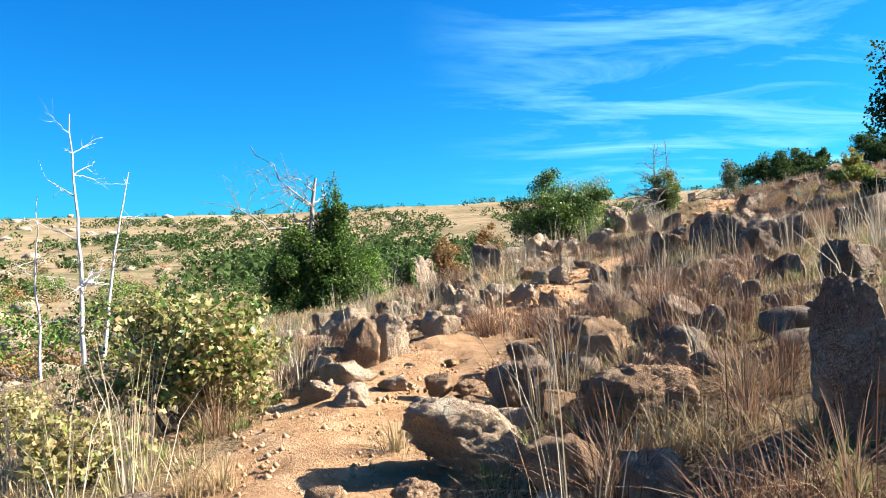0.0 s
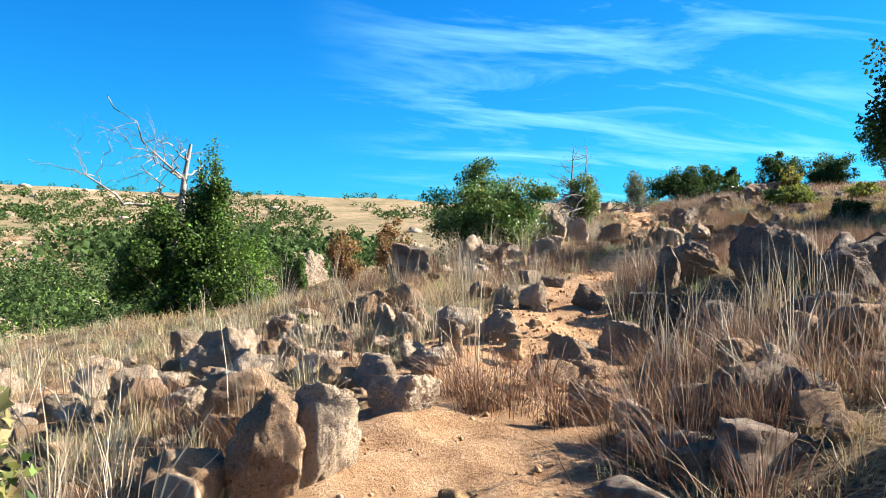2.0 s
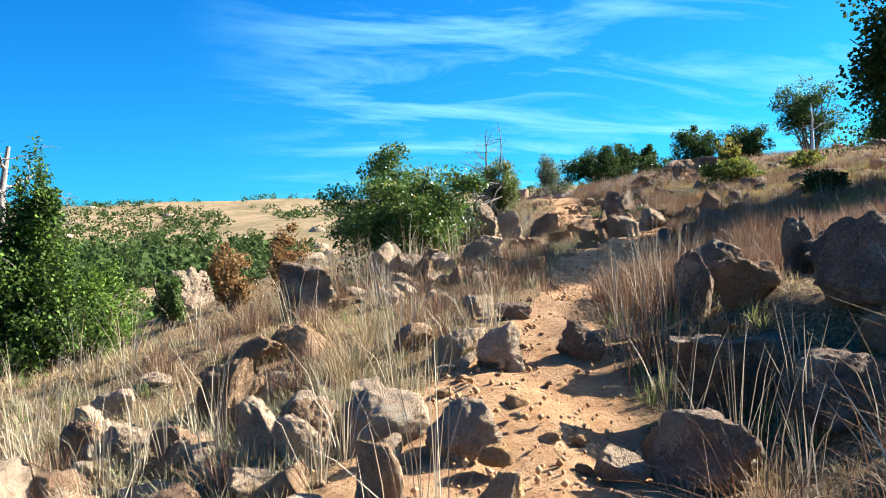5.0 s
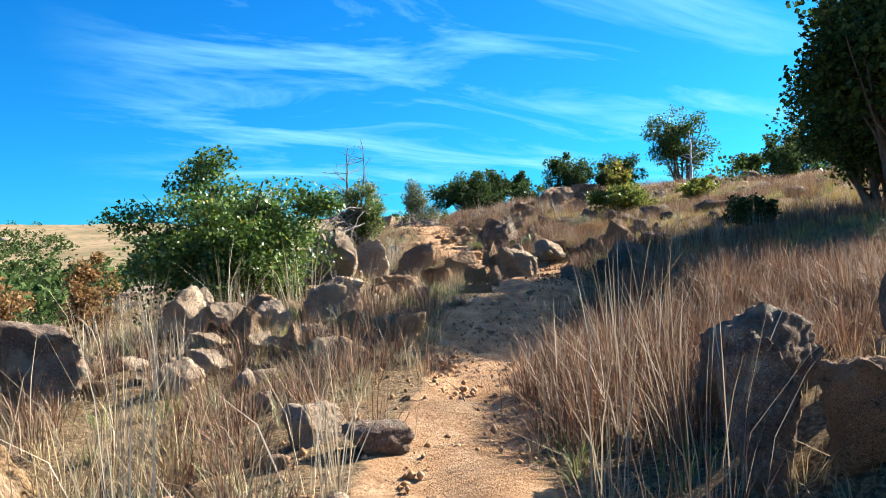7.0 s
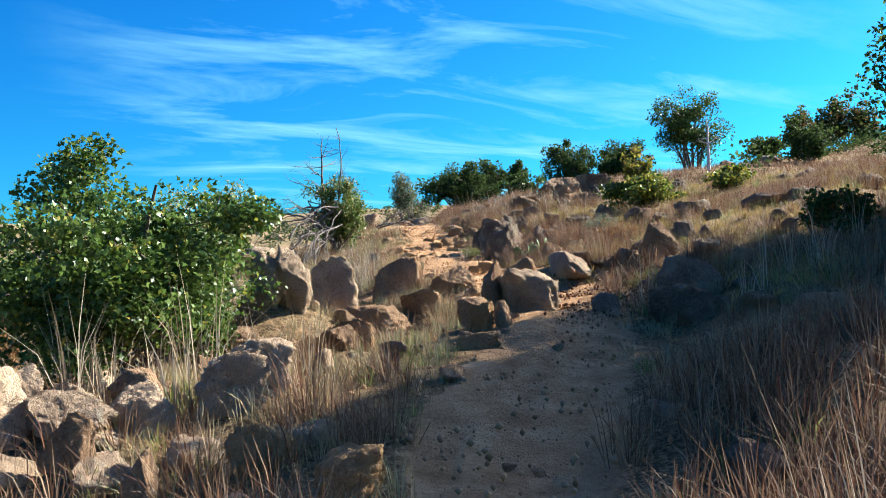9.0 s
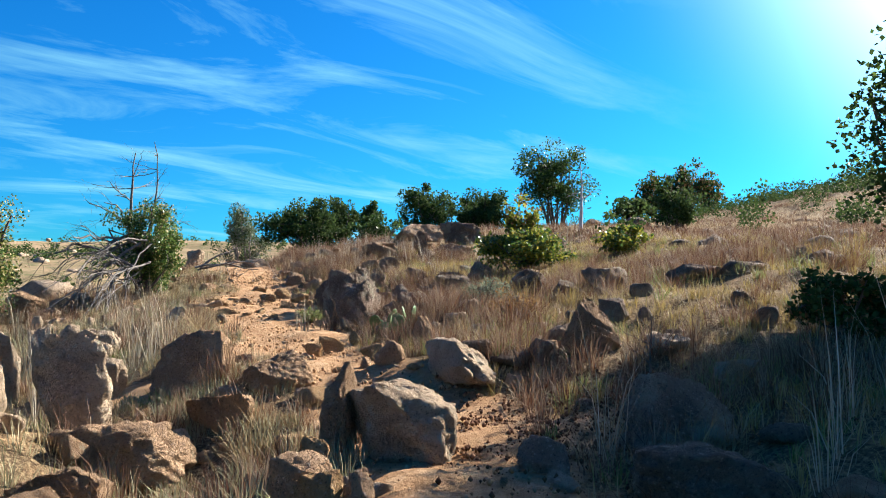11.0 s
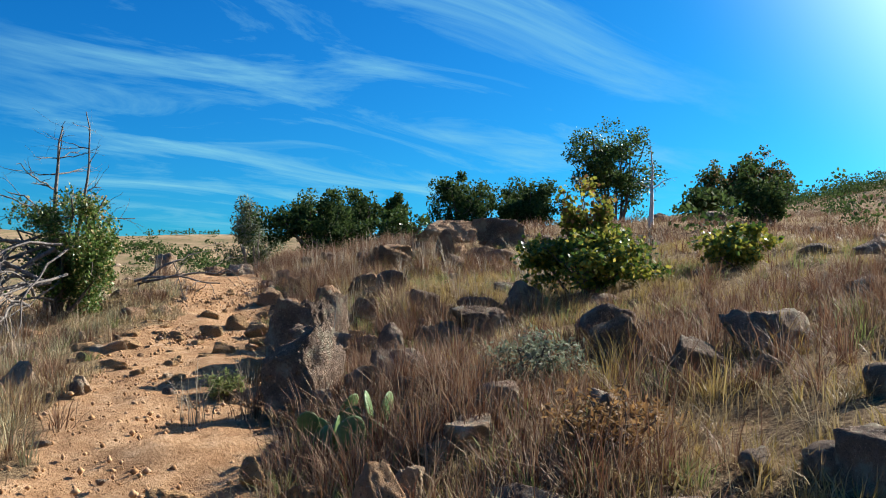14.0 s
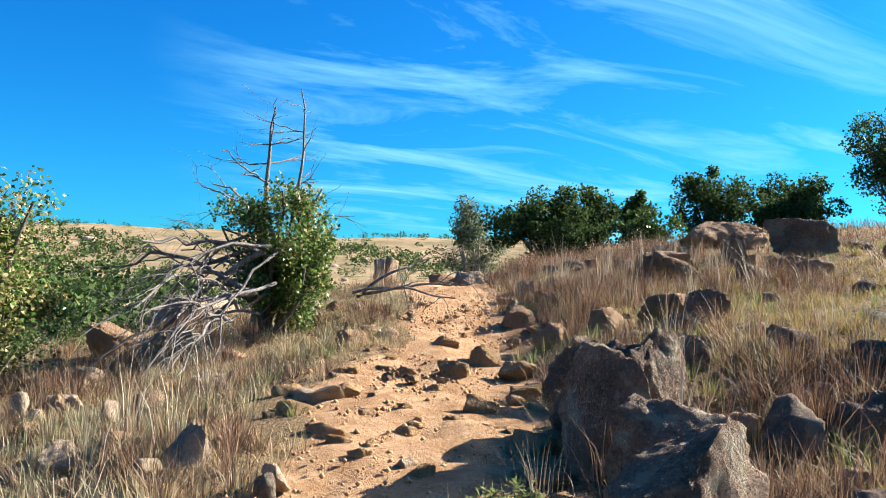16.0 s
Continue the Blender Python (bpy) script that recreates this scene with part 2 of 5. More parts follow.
l.new(att.outputs["Fac"], edge.inputs[0])
sub = n.new("ShaderNodeMath")
sub.operation = "MULTIPLY_ADD"
sub.inputs[1].default_value, sub.inputs[2].default_value = 1.1, -0.55
l.new(f_mid, sub.inputs[0])
l.new(sub.outputs[0], edge.inputs[1])
near = mix(n, l, ramp(n, l, edge.outputs[0], [(0.4, W0), (0.62, W1)]), litter, bare)
f_far, f_spot = noise_tex(n, l, 0.035, 6, 0.65, pos), noise_tex(n, l, 0.22, 5, 0.7, pos)
slopes = ramp(n, l, f_far, [(0.3, (0.15, 0.115, 0.06)), (0.5, (0.25, 0.175, 0.10)), (0.7, (0.37, 0.25, 0.15))])
slopes = mix(n, l, ramp(n, l, f_spot, [(0.5, W0), (0.6, (0.75,) * 3)]), slopes, (0.09, 0.10, 0.04))
l.new(mix(n, l, dist.outputs["Fac"], near, slopes), b.inputs["Base Color"])
g1 = bump(n, l, f_mid, 0.7, 0.08)
g2 = bump(n, l, f_fine, 0.9, 0.03, g1)
g3 = bump(n, l, noise_tex(n, l, 160, 3, 0.7, pos), 0.6, 0.008, g2)
l.new(g3, b.inputs["Normal"])


def leafy(name, colours, through=0.35, rough=0.6):
    """Foliage or straw: each leaf or blade takes one of the colours, and lets some light through."""
    m, n, l, b = material(name, rough)
    b.inputs["Specular IOR Level"].default_value = 0.08 if rough >= 0.6 else 0.25
    r = n.new("ShaderNodeNewGeometry").outputs["Random Per Island"]
    c = ramp(n, l, r, [(k / max(1, len(colours) - 1), v) for k, v in enumerate(colours)])
    l.new(c, b.inputs["Base Color"])
    t = n.new("ShaderNodeBsdfTranslucent")
    l.new(c, t.inputs["Color"])
    s = n.new("ShaderNodeMixShader")
    s.inputs[0].default_value = through
    l.new(b.outputs[0], s.inputs[1])
    l.new(t.outputs[0], s.inputs[2])
    l.new(s.outputs[0], n["Material Output"].inputs["Surface"])
    return m


OAK_GREEN = leafy("oak_leaves", [(0.03, 0.06, 0.012), (0.055, 0.10, 0.018), (0.085, 0.145, 0.028), (0.15, 0.21, 0.055)], 0.3, 0.35)
OAK_DARK = leafy("dark_oak_leaves", [(0.026, 0.046, 0.014), (0.05, 0.082, 0.022), (0.085, 0.12, 0.036)], 0.3, 0.8)
OAK_YELLOW = leafy("turning_oak_leaves", [(0.10, 0.12, 0.025), (0.26, 0.25, 0.07), (0.44, 0.37, 0.15), (0.42, 0.28, 0.14), (0.17, 0.20, 0.05)], 0.4, 0.55)
YELLOW_GREEN = leafy("yellow_green_leaves", [(0.104, 0.128, 0.020), (0.208, 0.216, 0.032), (0.320, 0.264, 0.056)], 0.45)
JUNIPER = leafy("juniper_sprays", [(0.05, 0.095, 0.015), (0.095, 0.16, 0.025), (0.15, 0.24, 0.04)], 0.3)
GREY_GREEN = leafy("grey_green_leaves", [(0.10, 0.12, 0.07), (0.17, 0.19, 0.12), (0.25, 0.26, 0.17)], 0.3)
RUST = leafy("rust_leaves", [(0.13, 0.075, 0.03), (0.24, 0.13, 0.05), (0.32, 0.19, 0.08)], 0.35)
STRAW = leafy("straw", [(0.246, 0.169, 0.079), (0.347, 0.256, 0.130), (0.448, 0.347, 0.187), (0.289, 0.187, 0.094)], 0.2)
RED_STRAW = leafy("reddish_bluestem", [(0.092, 0.040, 0.024), (0.168, 0.084, 0.047), (0.244, 0.151, 0.092), (0.353, 0.252, 0.160)], 0.22)
YELLOW_STRAW = leafy("yellow_straw", [(0.247, 0.172, 0.053), (0.359, 0.261, 0.090), (0.449, 0.344, 0.150)], 0.25)
PALE_STEM = leafy("pale_stems", [(0.280, 0.206, 0.125), (0.397, 0.316, 0.213), (0.500, 0.427, 0.316)], 0.2)
GREY_FORB = leafy("grey_green_forbs", [(0.251, 0.222, 0.126), (0.370, 0.318, 0.192), (0.244, 0.244, 0.126), (0.428, 0.354, 0.222)], 0.15)
GREEN_FORB = leafy("green_forbs", [(0.11, 0.14, 0.04), (0.19, 0.21, 0.07), (0.28, 0.27, 0.11)], 0.35)


def wood(name, dark, light):
    m, n, l, b = material(name, 0.85)
    co = n.new("ShaderNodeTexCoord").outputs["Object"]
    st = n.new("ShaderNodeMapping")
    st.inputs["Scale"].default_value = (14, 14, 2.5)
    l.new(co, st.inputs["Vector"])
    f = noise_tex(n, l, 2.2, 7, 0.7, st.outputs[0])
    l.new(ramp(n, l, f, [(0.3, dark), (0.7, light)]), b.inputs["Base Color"])
    l.new(bump(n, l, f, 0.8, 0.02), b.inputs["Normal"])
    return m


BARK = wood("oak_bark", (0.05, 0.038, 0.03), (0.17, 0.13, 0.10))
DEADWOOD = wood("weathered_deadwood", (0.12, 0.10, 0.085), (0.36, 0.32, 0.28))
DARKWOOD = wood("grey_brown_deadwood", (0.075, 0.062, 0.052), (0.25, 0.215, 0.185))
WHITEWOOD = wood("bleached_deadwood", (0.32, 0.29, 0.26), (0.62, 0.58, 0.54))

CACTUS, n, l, b = material("prickly_pear_skin", 0.6)
co = n.new("ShaderNodeTexCoord").outputs["Object"]
c = ramp(n, l, noise_tex(n, l, 9, 4, 0.6, co), [(0.3, (0.07, 0.13, 0.04)), (0.7, (0.16, 0.24, 0.08))])
dots = n.new("ShaderNodeTexVoronoi")
dots.inputs["Scale"].default_value = 26
l.new(co, dots.inputs["Vector"])
l.new(mix(n, l, ramp(n, l, dots.outputs["Distance"], [(0.08, (0.8,) * 3), (0.16, W0)]), c, (0.4, 0.32, 0.16)), b.inputs["Base Color"])

# ---- the ground ----
def fast_mesh(name, co, faces, mats, smooth_shade=False, mat_index=None):
    """A mesh from arrays: points, and faces that all have the same number of corners."""
    co, faces = np.asarray(co, np.float32).reshape(-1, 3), np.asarray(faces, np.int32)
    k = faces.shape[1]
    me = bpy.data.meshes.new(name)
    me.vertices.add(len(co))
    me.vertices.foreach_set("co", co.ravel())
    me.loops.add(faces.size)
    me.loops.foreach_set("vertex_index", faces.ravel())
    me.polygons.add(len(faces))
    me.polygons.foreach_set("loop_start", np.arange(0, faces.size, k, dtype=np.int32))
    if smooth_shade:
        me.polygons.foreach_set("use_smooth", np.ones(len(faces), bool))
    for m in mats:
        me.materials.append(m)
    if mat_index is not None:
        me.polygons.foreach_set("material_index", np.asarray(mat_index, np.int32))
    me.update(calc_edges=True)
    return me


def graded(lo, hi, step, far, growth):
    """Even steps from lo to hi, then ever longer ones out to far on both sides."""
    core = list(np.arange(lo, hi + step / 2, step))
    out, s = [core[-1]], step
    while out[-1] < far:
        s *= growth
        out.append(out[-1] + s)
    back, s = [core[0]], step
    while back[-1] > -far:
        s *= growth
        back.append(back[-1] - s)
    return np.array(back[:0:-1] + core + out[1:])


def bareness(x, y):
    """1 on the trodden dirt, 0 in the grass."""
    d = np.abs(across(x, y) + 0.25 * value_noise(y * 0.7, y * 0.3, 5))
    wide = 0.62 + 0.25 * value_noise(x * 0.4, y * 0.6, 6)
    wide = wide * (1 - 0.4 * np.exp(-((y - 15.8) / 3.2) ** 2))
    path = 1 - smooth(wide * 0.7, wide * 1.5, d)
    worn = 0.35 * smooth(0.3, 0.65, value_noise(x * 0.33 + 3, y * 0.33, 12)) * (1 - smooth(3.0, 7.0, d))
    old = 1 - smooth(0.15, 0.6, from_tread(x, y) + 0.2 * value_noise(x * 1.1, y * 1.1, 9))
    pale = 0.9 * np.exp(-(((x - -1.5) / 0.8) ** 2 + ((y - 13.2) / 1.2) ** 2))
    pale = np.maximum(pale, 0.5 * np.exp(-(((x - -1.0) / 1.2) ** 2 + ((y - 12.4) / 3.0) ** 2)))
    pale = np.maximum(pale, 0.8 * np.exp(-(((x - 9.5) / 0.7) ** 2 + ((y - 19.3) / 0.6) ** 2)))
    return np.maximum(np.maximum(np.maximum(path, worn), old), pale)


def build_ground():
    gx, gy = graded(-4.5, 15.5, 0.12, 1800, 1.09), graded(0.5, 31.0, 0.12, 1800, 1.09)
    X, Y = np.meshgrid(gx, gy)
    Z = ground(X, Y)
    B = bareness(X, Y)
    Z = Z + B * (0.035 * fbm(X * 4, Y * 4, 4, 44) + 0.05 * np.floor(3 * value_noise(X * 1.3, Y * 1.3, 47)) / 3)
    n, m = X.shape
    a = (np.arange(n - 1)[:, None] * m + np.arange(m - 1)[None, :]).reshape(-1)
    me = fast_mesh("ground", np.stack([X, Y, Z], -1), np.stack([a, a + 1, a + m + 1, a + m], -1), [DIRT], True)
    for key, value in (("trodden", B), ("distant", smooth(40, 110, np.hypot(X - 6, Y - 14)))):
        me.attributes.new(key, "FLOAT", "POINT").data.foreach_set("value", value.astype(np.float32).ravel())
    tagged(new("ground", me), "stony orange dirt hillside with dry grass litter", "ground", kind="structure")


build_ground()


def gz(x, y):
    return float(ground(x, y))


# ---- boulders ----
def icosphere(level):
    bm = bmesh.new()
    bmesh.ops.create_icosphere(bm, subdivisions=level, radius=1.0)
    co = np.array([v.co[:] for v in bm.verts])
    fa = np.array([[v.index for v in f.verts] for f in bm.faces])
    bm.free()
    return co, fa


BALLS = {k: icosphere(k) for k in (2, 3, 4, 5)}


def rock_mesh(size, seed, level=4, cuts=9, blocky=0.5, rough=1.0, mat=None, taper=0.0):
    """A weathered block: a ball squared up, split along a few planes, then roughened. Its base is the origin."""
    rng = random.Random(seed)
    co, fa = BALLS[level]
    p = co.copy()
    p = p / (np.abs(p) ** (2 + 3 * blocky)).sum(1, keepdims=True) ** (1 / (2 + 3 * blocky))
    for _ in range(cuts):
        nrm = np.array([rng.gauss(0, 1), rng.gauss(0, 1), rng.gauss(0.15, 0.7)])
        nrm /= np.linalg.norm(nrm)
        over = np.maximum(p @ nrm - rng.uniform(0.5, 0.88), 0)
        p = p - over[:, None] * nrm * rng.uniform(0.85, 1.0)
    off = Vector((rng.uniform(-50, 50), rng.uniform(-50, 50), rng.uniform(-50, 50)))
    mean = (size[0] * size[1] * size[2]) ** (1 / 3)
    s = np.array(size) / 2
    for i, v in enumerate(p):
        q = Vector(v * s / max(mean, 0.05)) * 2.0
        d = 0.16 * noise.fractal(q * 0.9 + off, 0.9, 2.1, 3) - 0.07 * noise.ridged_multi_fractal(q * 1.5 + off, 0.9, 2.0, 4, 1.0, 2.0) + 0.08
        if level > 3:
            d += 0.075 * noise.fractal(q * 5.0 + off, 0.55, 2.0, 5) - 0.05 * max(0.0, 1 - 9 * abs(noise.noise(q * 1.7 - off))) - 0.02 * max(0.0, noise.noise(q * 3.1 - off)) ** 0.5
        p[i] = v * (1 + rough * d)
    if taper:
        rise = ((p[:, 2] - p[:, 2].min()) / np.ptp(p[:, 2]))[:, None]
        p[:, :2] *= 1 - taper * rise ** 0.9
        p[:, :1] -= 0.3 * taper * rise
    lo, hi = p.min(0), p.max(0)
    p = (p - (lo + hi) / 2) / ((hi - lo) / 2) * s
    p[:, 2] += s[2]
    return fast_mesh("boulder", p, fa, [mat or GRANITE], True)


def boulder(x, y, w, d, turn=0, seed=1, mat=None, label="weathered pink granite boulder on the slope", sink=0.2, tilt=(0, 0), level=4, top=0.0, blocky=0.5, cuts=9, name="boulder", taper=0.0):
    """One boulder: where, how broad and deep it is, part of it sunk in the ground. top: the height of its crown."""
    base = gz(x, y)
    full = max(top - base, 0.06) / (1 - sink)
    me = rock_mesh((w, d, full), seed, level, cuts, blocky, 1.0, mat, taper)
    ob = tagged(new(name, me), label, "rock")
    ob.matrix_world = pose(x, y, base - full * sink, tilt[0], tilt[1], turn)
    return ob


G, P, Q = GRANITE_GREY_SHADED, GRANITE_PALE, GRANITE
# the rocks along the way, from the start to the crest
boulder(0.81, 4.89, 0.75, 0.52, -12, 1, P, "large tilted pink granite slab beside the trail", top=0.96, level=5, tilt=(6, 12), blocky=0.7)
boulder(1.62, 4.49, 0.59, 0.47, -4, 2, Q, "broad rounded granite boulder with dry grass around", top=1.11, level=5, blocky=0.3, cuts=5)
boulder(2.10, 3.62, 0.31, 0.25, -9, 3, G, "tall lichen-spotted granite pillar in the grass", top=1.52, level=5, blocky=0.4, taper=0.35)
boulder(1.25, 5.71, 0.41, 0.37, -3, 4, G, "rough granite rock with a dark shaded face", top=1.04, level=5)
boulder(0.50, 8.06, 0.36, 0.29, -2, 5, P, "upright pale granite block with a bright face", top=1.21, level=4, blocky=0.8, tilt=(0, 6))
boulder(0.30, 7.98, 0.34, 0.27, -16, 6, Q, "squat granite rock with a shaded hollow", top=1.18, level=4)
boulder(-0.03, 6.49, 0.27, 0.16, -17, 7, P, "low pale granite stone set in the trail", top=0.87, level=4)
boulder(0.21, 6.31, 0.33, 0.20, 3, 8, P, "low pale granite stone set in the trail", top=0.86, level=5)
boulder(0.50, 6.72, 0.24, 0.14, -11, 9, P, "low pale granite stone set in the trail", top=0.84, level=4)
boulder(0.82, 6.52, 0.20, 0.16, -12, 10, Q, "low pink granite stone set in the trail", top=0.86, level=4)
boulder(1.01, 6.50, 0.19, 0.16, 6, 11, Q, "low pink granite stone set in the trail", top=0.81, level=4)
boulder(0.11, 4.47, 0.19, 0.15, -6, 12, Q, "low pink granite stone set in the trail", top=0.66, level=4)
boulder(0.52, 4.42, 0.22, 0.18, 3, 13, Q, "low pink granite stone set in the trail", top=0.67, level=5)
boulder(3.73, 6.27, 0.42, 0.34, -6, 14, G, "dark rough granite boulder half hidden in grass", top=1.66, level=5)
boulder(7.18, 11.56, 0.79, 0.63, -2, 15, G, "dark rough granite boulder half hidden in grass", top=2.13, level=5)
boulder(1.96, 7.37, 0.28, 0.22, -14, 16, Q, "weathered pink granite boulder beside the trail", top=1.05, level=4)
boulder(2.23, 9.71, 0.34, 0.27, -2, 17, Q, "weathered pink granite boulder beside the trail", top=1.08, level=4)
boulder(-0.08, 10.39, 0.49, 0.39, -19, 19, P, "broad leaning granite slab among dry grass", top=0.84, level=5)
boulder(0.02, 11.17, 0.40, 0.32, -13, 20, P, "pale sunlit granite block beside the dirt trail", top=0.85, level=5)
boulder(0.23, 11.65, 0.17, 0.14, -15, 21, P, "pale sunlit granite block beside the dirt trail", top=0.87, level=4)
boulder(0.37, 9.24, 0.17, 0.13, -30, 22, P, "pale sunlit granite block beside the dirt trail", top=0.96, level=4)
boulder(0.57, 9.20, 0.22, 0.18, -13, 23, P, "pale sunlit granite block beside the dirt trail", top=1.00, level=5)
boulder(0.70, 9.13, 0.18, 0.15, -17, 24, P, "pale sunlit granite block beside the dirt trail", top=0.95, level=5)
boulder(1.07, 8.98, 0.41, 0.24, -24, 25, P, "big pale granite block beside the trail", top=1.11, level=5, blocky=0.8)
boulder(2.39, 9.81, 0.32, 0.26, -30, 26, Q, "pink granite rock rising from dry grass", top=1.25, level=5)
boulder(2.35, 9.75, 0.53, 0.26, -10, 27, Q, "long granite ledge above the trail", top=1.10, level=5, blocky=0.8)
boulder(2.05, 8.69, 0.24, 0.19, -20, 28, Q, "small capstone of granite in red grass", top=1.12, level=5)
boulder(4.95, 11.18, 0.77, 0.69, -14, 29, G, "big domed granite boulder over the grassy bank", top=2.12, level=5, blocky=0.1, cuts=3)
boulder(5.14, 10.51, 0.56, 0.45, -10, 30, G, "dark rough granite boulder half hidden in grass", top=1.95, level=5)
boulder(1.49, 12.44, 0.32, 0.22, -14, 31, Q, "upright pink granite rock in straw grass", top=1.22, level=4, blocky=0.7)
boulder(1.63, 11.61, 0.26, 0.20, -9, 32, P, "pale sunlit granite block beside the dirt trail", top=1.26, level=4)
boulder(1.49, 13.65, 0.47, 0.38, -22, 33, Q, "weathered pink granite boulder beside the trail", top=1.33, level=5)
boulder(2.36, 15.43, 0.57, 0.46, -12, 34, LEDGE, "broken orange ledge above the trail", top=1.39, level=5)
boulder(1.81, 10.85, 0.23, 0.18, -20, 35, Q, "weathered pink granite boulder beside the trail", top=1.27, level=4)
boulder(2.26, 10.65, 0.21, 0.17, -9, 36, LEDGE, "broken orange ledge above the trail", top=1.12, level=4)
boulder(-0.33, 13.23, 0.30, 0.24, -10, 37, P, "pale sunlit granite block beside the dirt trail", top=0.98, level=4)
boulder(0.23, 12.55, 0.35, 0.28, -29, 38, Q, "weathered pink granite boulder beside the trail", top=1.00, level=5)
boulder(0.56, 14.63, 0.31, 0.25, -28, 39, P, "pale sunlit granite block beside the dirt trail", top=0.94, level=4)
boulder(0.61, 12.79, 0.15, 0.12, -26, 40, P, "pale sunlit granite block beside the dirt trail", top=0.91, level=4)
boulder(1.09, 10.47, 0.13, 0.11, -8, 41, P, "pale sunlit granite block beside the dirt trail", top=1.05, level=4)
boulder(1.47, 10.25, 0.19, 0.15, -21, 42, Q, "weathered pink granite boulder beside the trail", top=0.99, level=4)
boulder(0.59, 10.82, 0.14, 0.12, -16, 43, Q, "weathered pink granite boulder beside the trail", top=0.98, level=4)
boulder(2.75, 9.03, 0.23, 0.19, -24, 44, LEDGE, "broken orange ledge above the trail", top=1.10, level=5)
# the pile right of the trail: shade put into the rock colour with G
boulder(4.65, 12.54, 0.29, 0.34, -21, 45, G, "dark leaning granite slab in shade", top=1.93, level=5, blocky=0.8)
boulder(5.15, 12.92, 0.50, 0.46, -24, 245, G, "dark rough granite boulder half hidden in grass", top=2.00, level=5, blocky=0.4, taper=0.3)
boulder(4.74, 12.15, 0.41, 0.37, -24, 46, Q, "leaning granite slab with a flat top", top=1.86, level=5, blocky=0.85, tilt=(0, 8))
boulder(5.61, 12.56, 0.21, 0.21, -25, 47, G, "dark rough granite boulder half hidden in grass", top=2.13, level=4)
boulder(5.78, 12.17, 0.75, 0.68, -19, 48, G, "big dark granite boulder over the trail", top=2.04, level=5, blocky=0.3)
boulder(1.94, 15.36, 0.52, 0.42, -19, 49, Q, "weathered pink granite boulder beside the trail", top=1.31, level=5)
boulder(1.67, 13.97, 0.35, 0.28, -11, 50, Q, "weathered pink granite boulder beside the trail", top=1.19, level=5)
boulder(1.49, 11.86, 0.26, 0.21, -17, 51, P, "upright pale granite rock beside the trail", top=1.33, level=5)
boulder(1.71, 11.70, 0.22, 0.18, -11, 52, Q, "weathered pink granite boulder beside the trail", top=1.32, level=5)
boulder(2.37, 11.31, 0.38, 0.30, -13, 53, P, "pale wedge-shaped granite rock in the trail", top=1.31, level=5)
boulder(2.42, 11.06, 0.16, 0.13, -9, 54, LEDGE, "broken orange ledge rock at the trail edge", top=1.13, level=4)
boulder(3.16, 12.61, 0.33, 0.26, -17, 55, G, "dark lichened rock at the trail edge", top=1.25, level=5)
boulder(2.98, 12.91, 0.38, 0.30, -29, 56, P, "lichen-crusted granite block beside the trail", top=1.47, level=5, blocky=0.7)
boulder(3.13, 12.57, 0.30, 0.18, -12, 57, P, "pale sunlit granite block beside the dirt trail", top=1.53, level=5)
boulder(3.72, 12.55, 0.31, 0.25, -10, 58, G, "dark rough granite boulder half hidden in grass", top=1.50, level=5)
boulder(3.67, 14.15, 0.29, 0.17, -11, 59, P, "wedge-shaped pale stone on the trail", top=1.61, level=4, blocky=0.7)
boulder(3.85, 13.87, 0.31, 0.19, -19, 60, G, "flat grey granite stone on the trail", top=1.55, level=4)
boulder(3.71, 15.10, 0.16, 0.13, -16, 61, P, "pale sunlit granite block beside the dirt trail", top=1.56, level=4)
boulder(2.32, 14.95, 0.39, 0.32, -28, 62, Q, "weathered pink granite boulder beside the trail", top=1.41, level=5)
boulder(4.00, 18.16, 0.43, 0.35, -13, 63, P, "pale split granite rock under the oak bush", top=2.15, level=4)
boulder(4.39, 18.09, 0.55, 0.44, -19, 64, P, "pale split granite rock under the oak bush", top=1.98, level=5)
boulder(4.82, 18.43, 0.41, 0.33, -26, 65, Q, "weathered pink granite boulder beside the trail", top=2.03, level=4)
boulder(0.76, 14.87, 0.38, 0.30, -32, 66, P, "pale sunlit granite block beside the dirt trail", top=1.02, level=5)
boulder(1.07, 15.42, 0.29, 0.23, -13, 67, P, "pale sunlit granite block beside the dirt trail", top=1.05, level=4)
boulder(0.60, 13.07, 0.27, 0.22, -9, 68, Q, "weathered pink granite boulder beside the trail", top=1.10, level=5)
boulder(0.84, 12.98, 0.27, 0.22, -31, 69, P, "pale sunlit granite block beside the dirt trail", top=1.05, level=5)
boulder(2.28, 29.90, 1.16, 0.93, -14, 70, P, "pale ochre granite outcrop on the valley edge", top=1.88, level=5)
boulder(2.80, 17.23, 0.75, 0.68, -23, 71, G, "dark shaded granite outcrop under the bush", top=1.96, level=5)
boulder(2.95, 10.88, 0.27, 0.22, -29, 72, P, "flat pale granite stone at the bank foot", top=1.09, level=5)
boulder(3.25, 10.66, 0.49, 0.40, -26, 73, G, "dark rough granite boulder half hidden in grass", top=1.26, level=5)
boulder(1.99, 11.34, 0.16, 0.13, -15, 74, P, "pale sunlit granite block beside the dirt trail", top=1.18, level=4)
boulder(5.35, 17.98, 0.59, 0.35, -20, 75, P, "squared pale granite block beside the bush", top=2.17, level=5, blocky=0.95)
boulder(4.20, 18.40, 0.31, 0.25, -40, 76, P, "pale split granite rock under the oak bush", top=2.12, level=5)
boulder(4.34, 17.54, 0.27, 0.22, -26, 77, Q, "weathered pink granite boulder beside the trail", top=1.95, level=5)
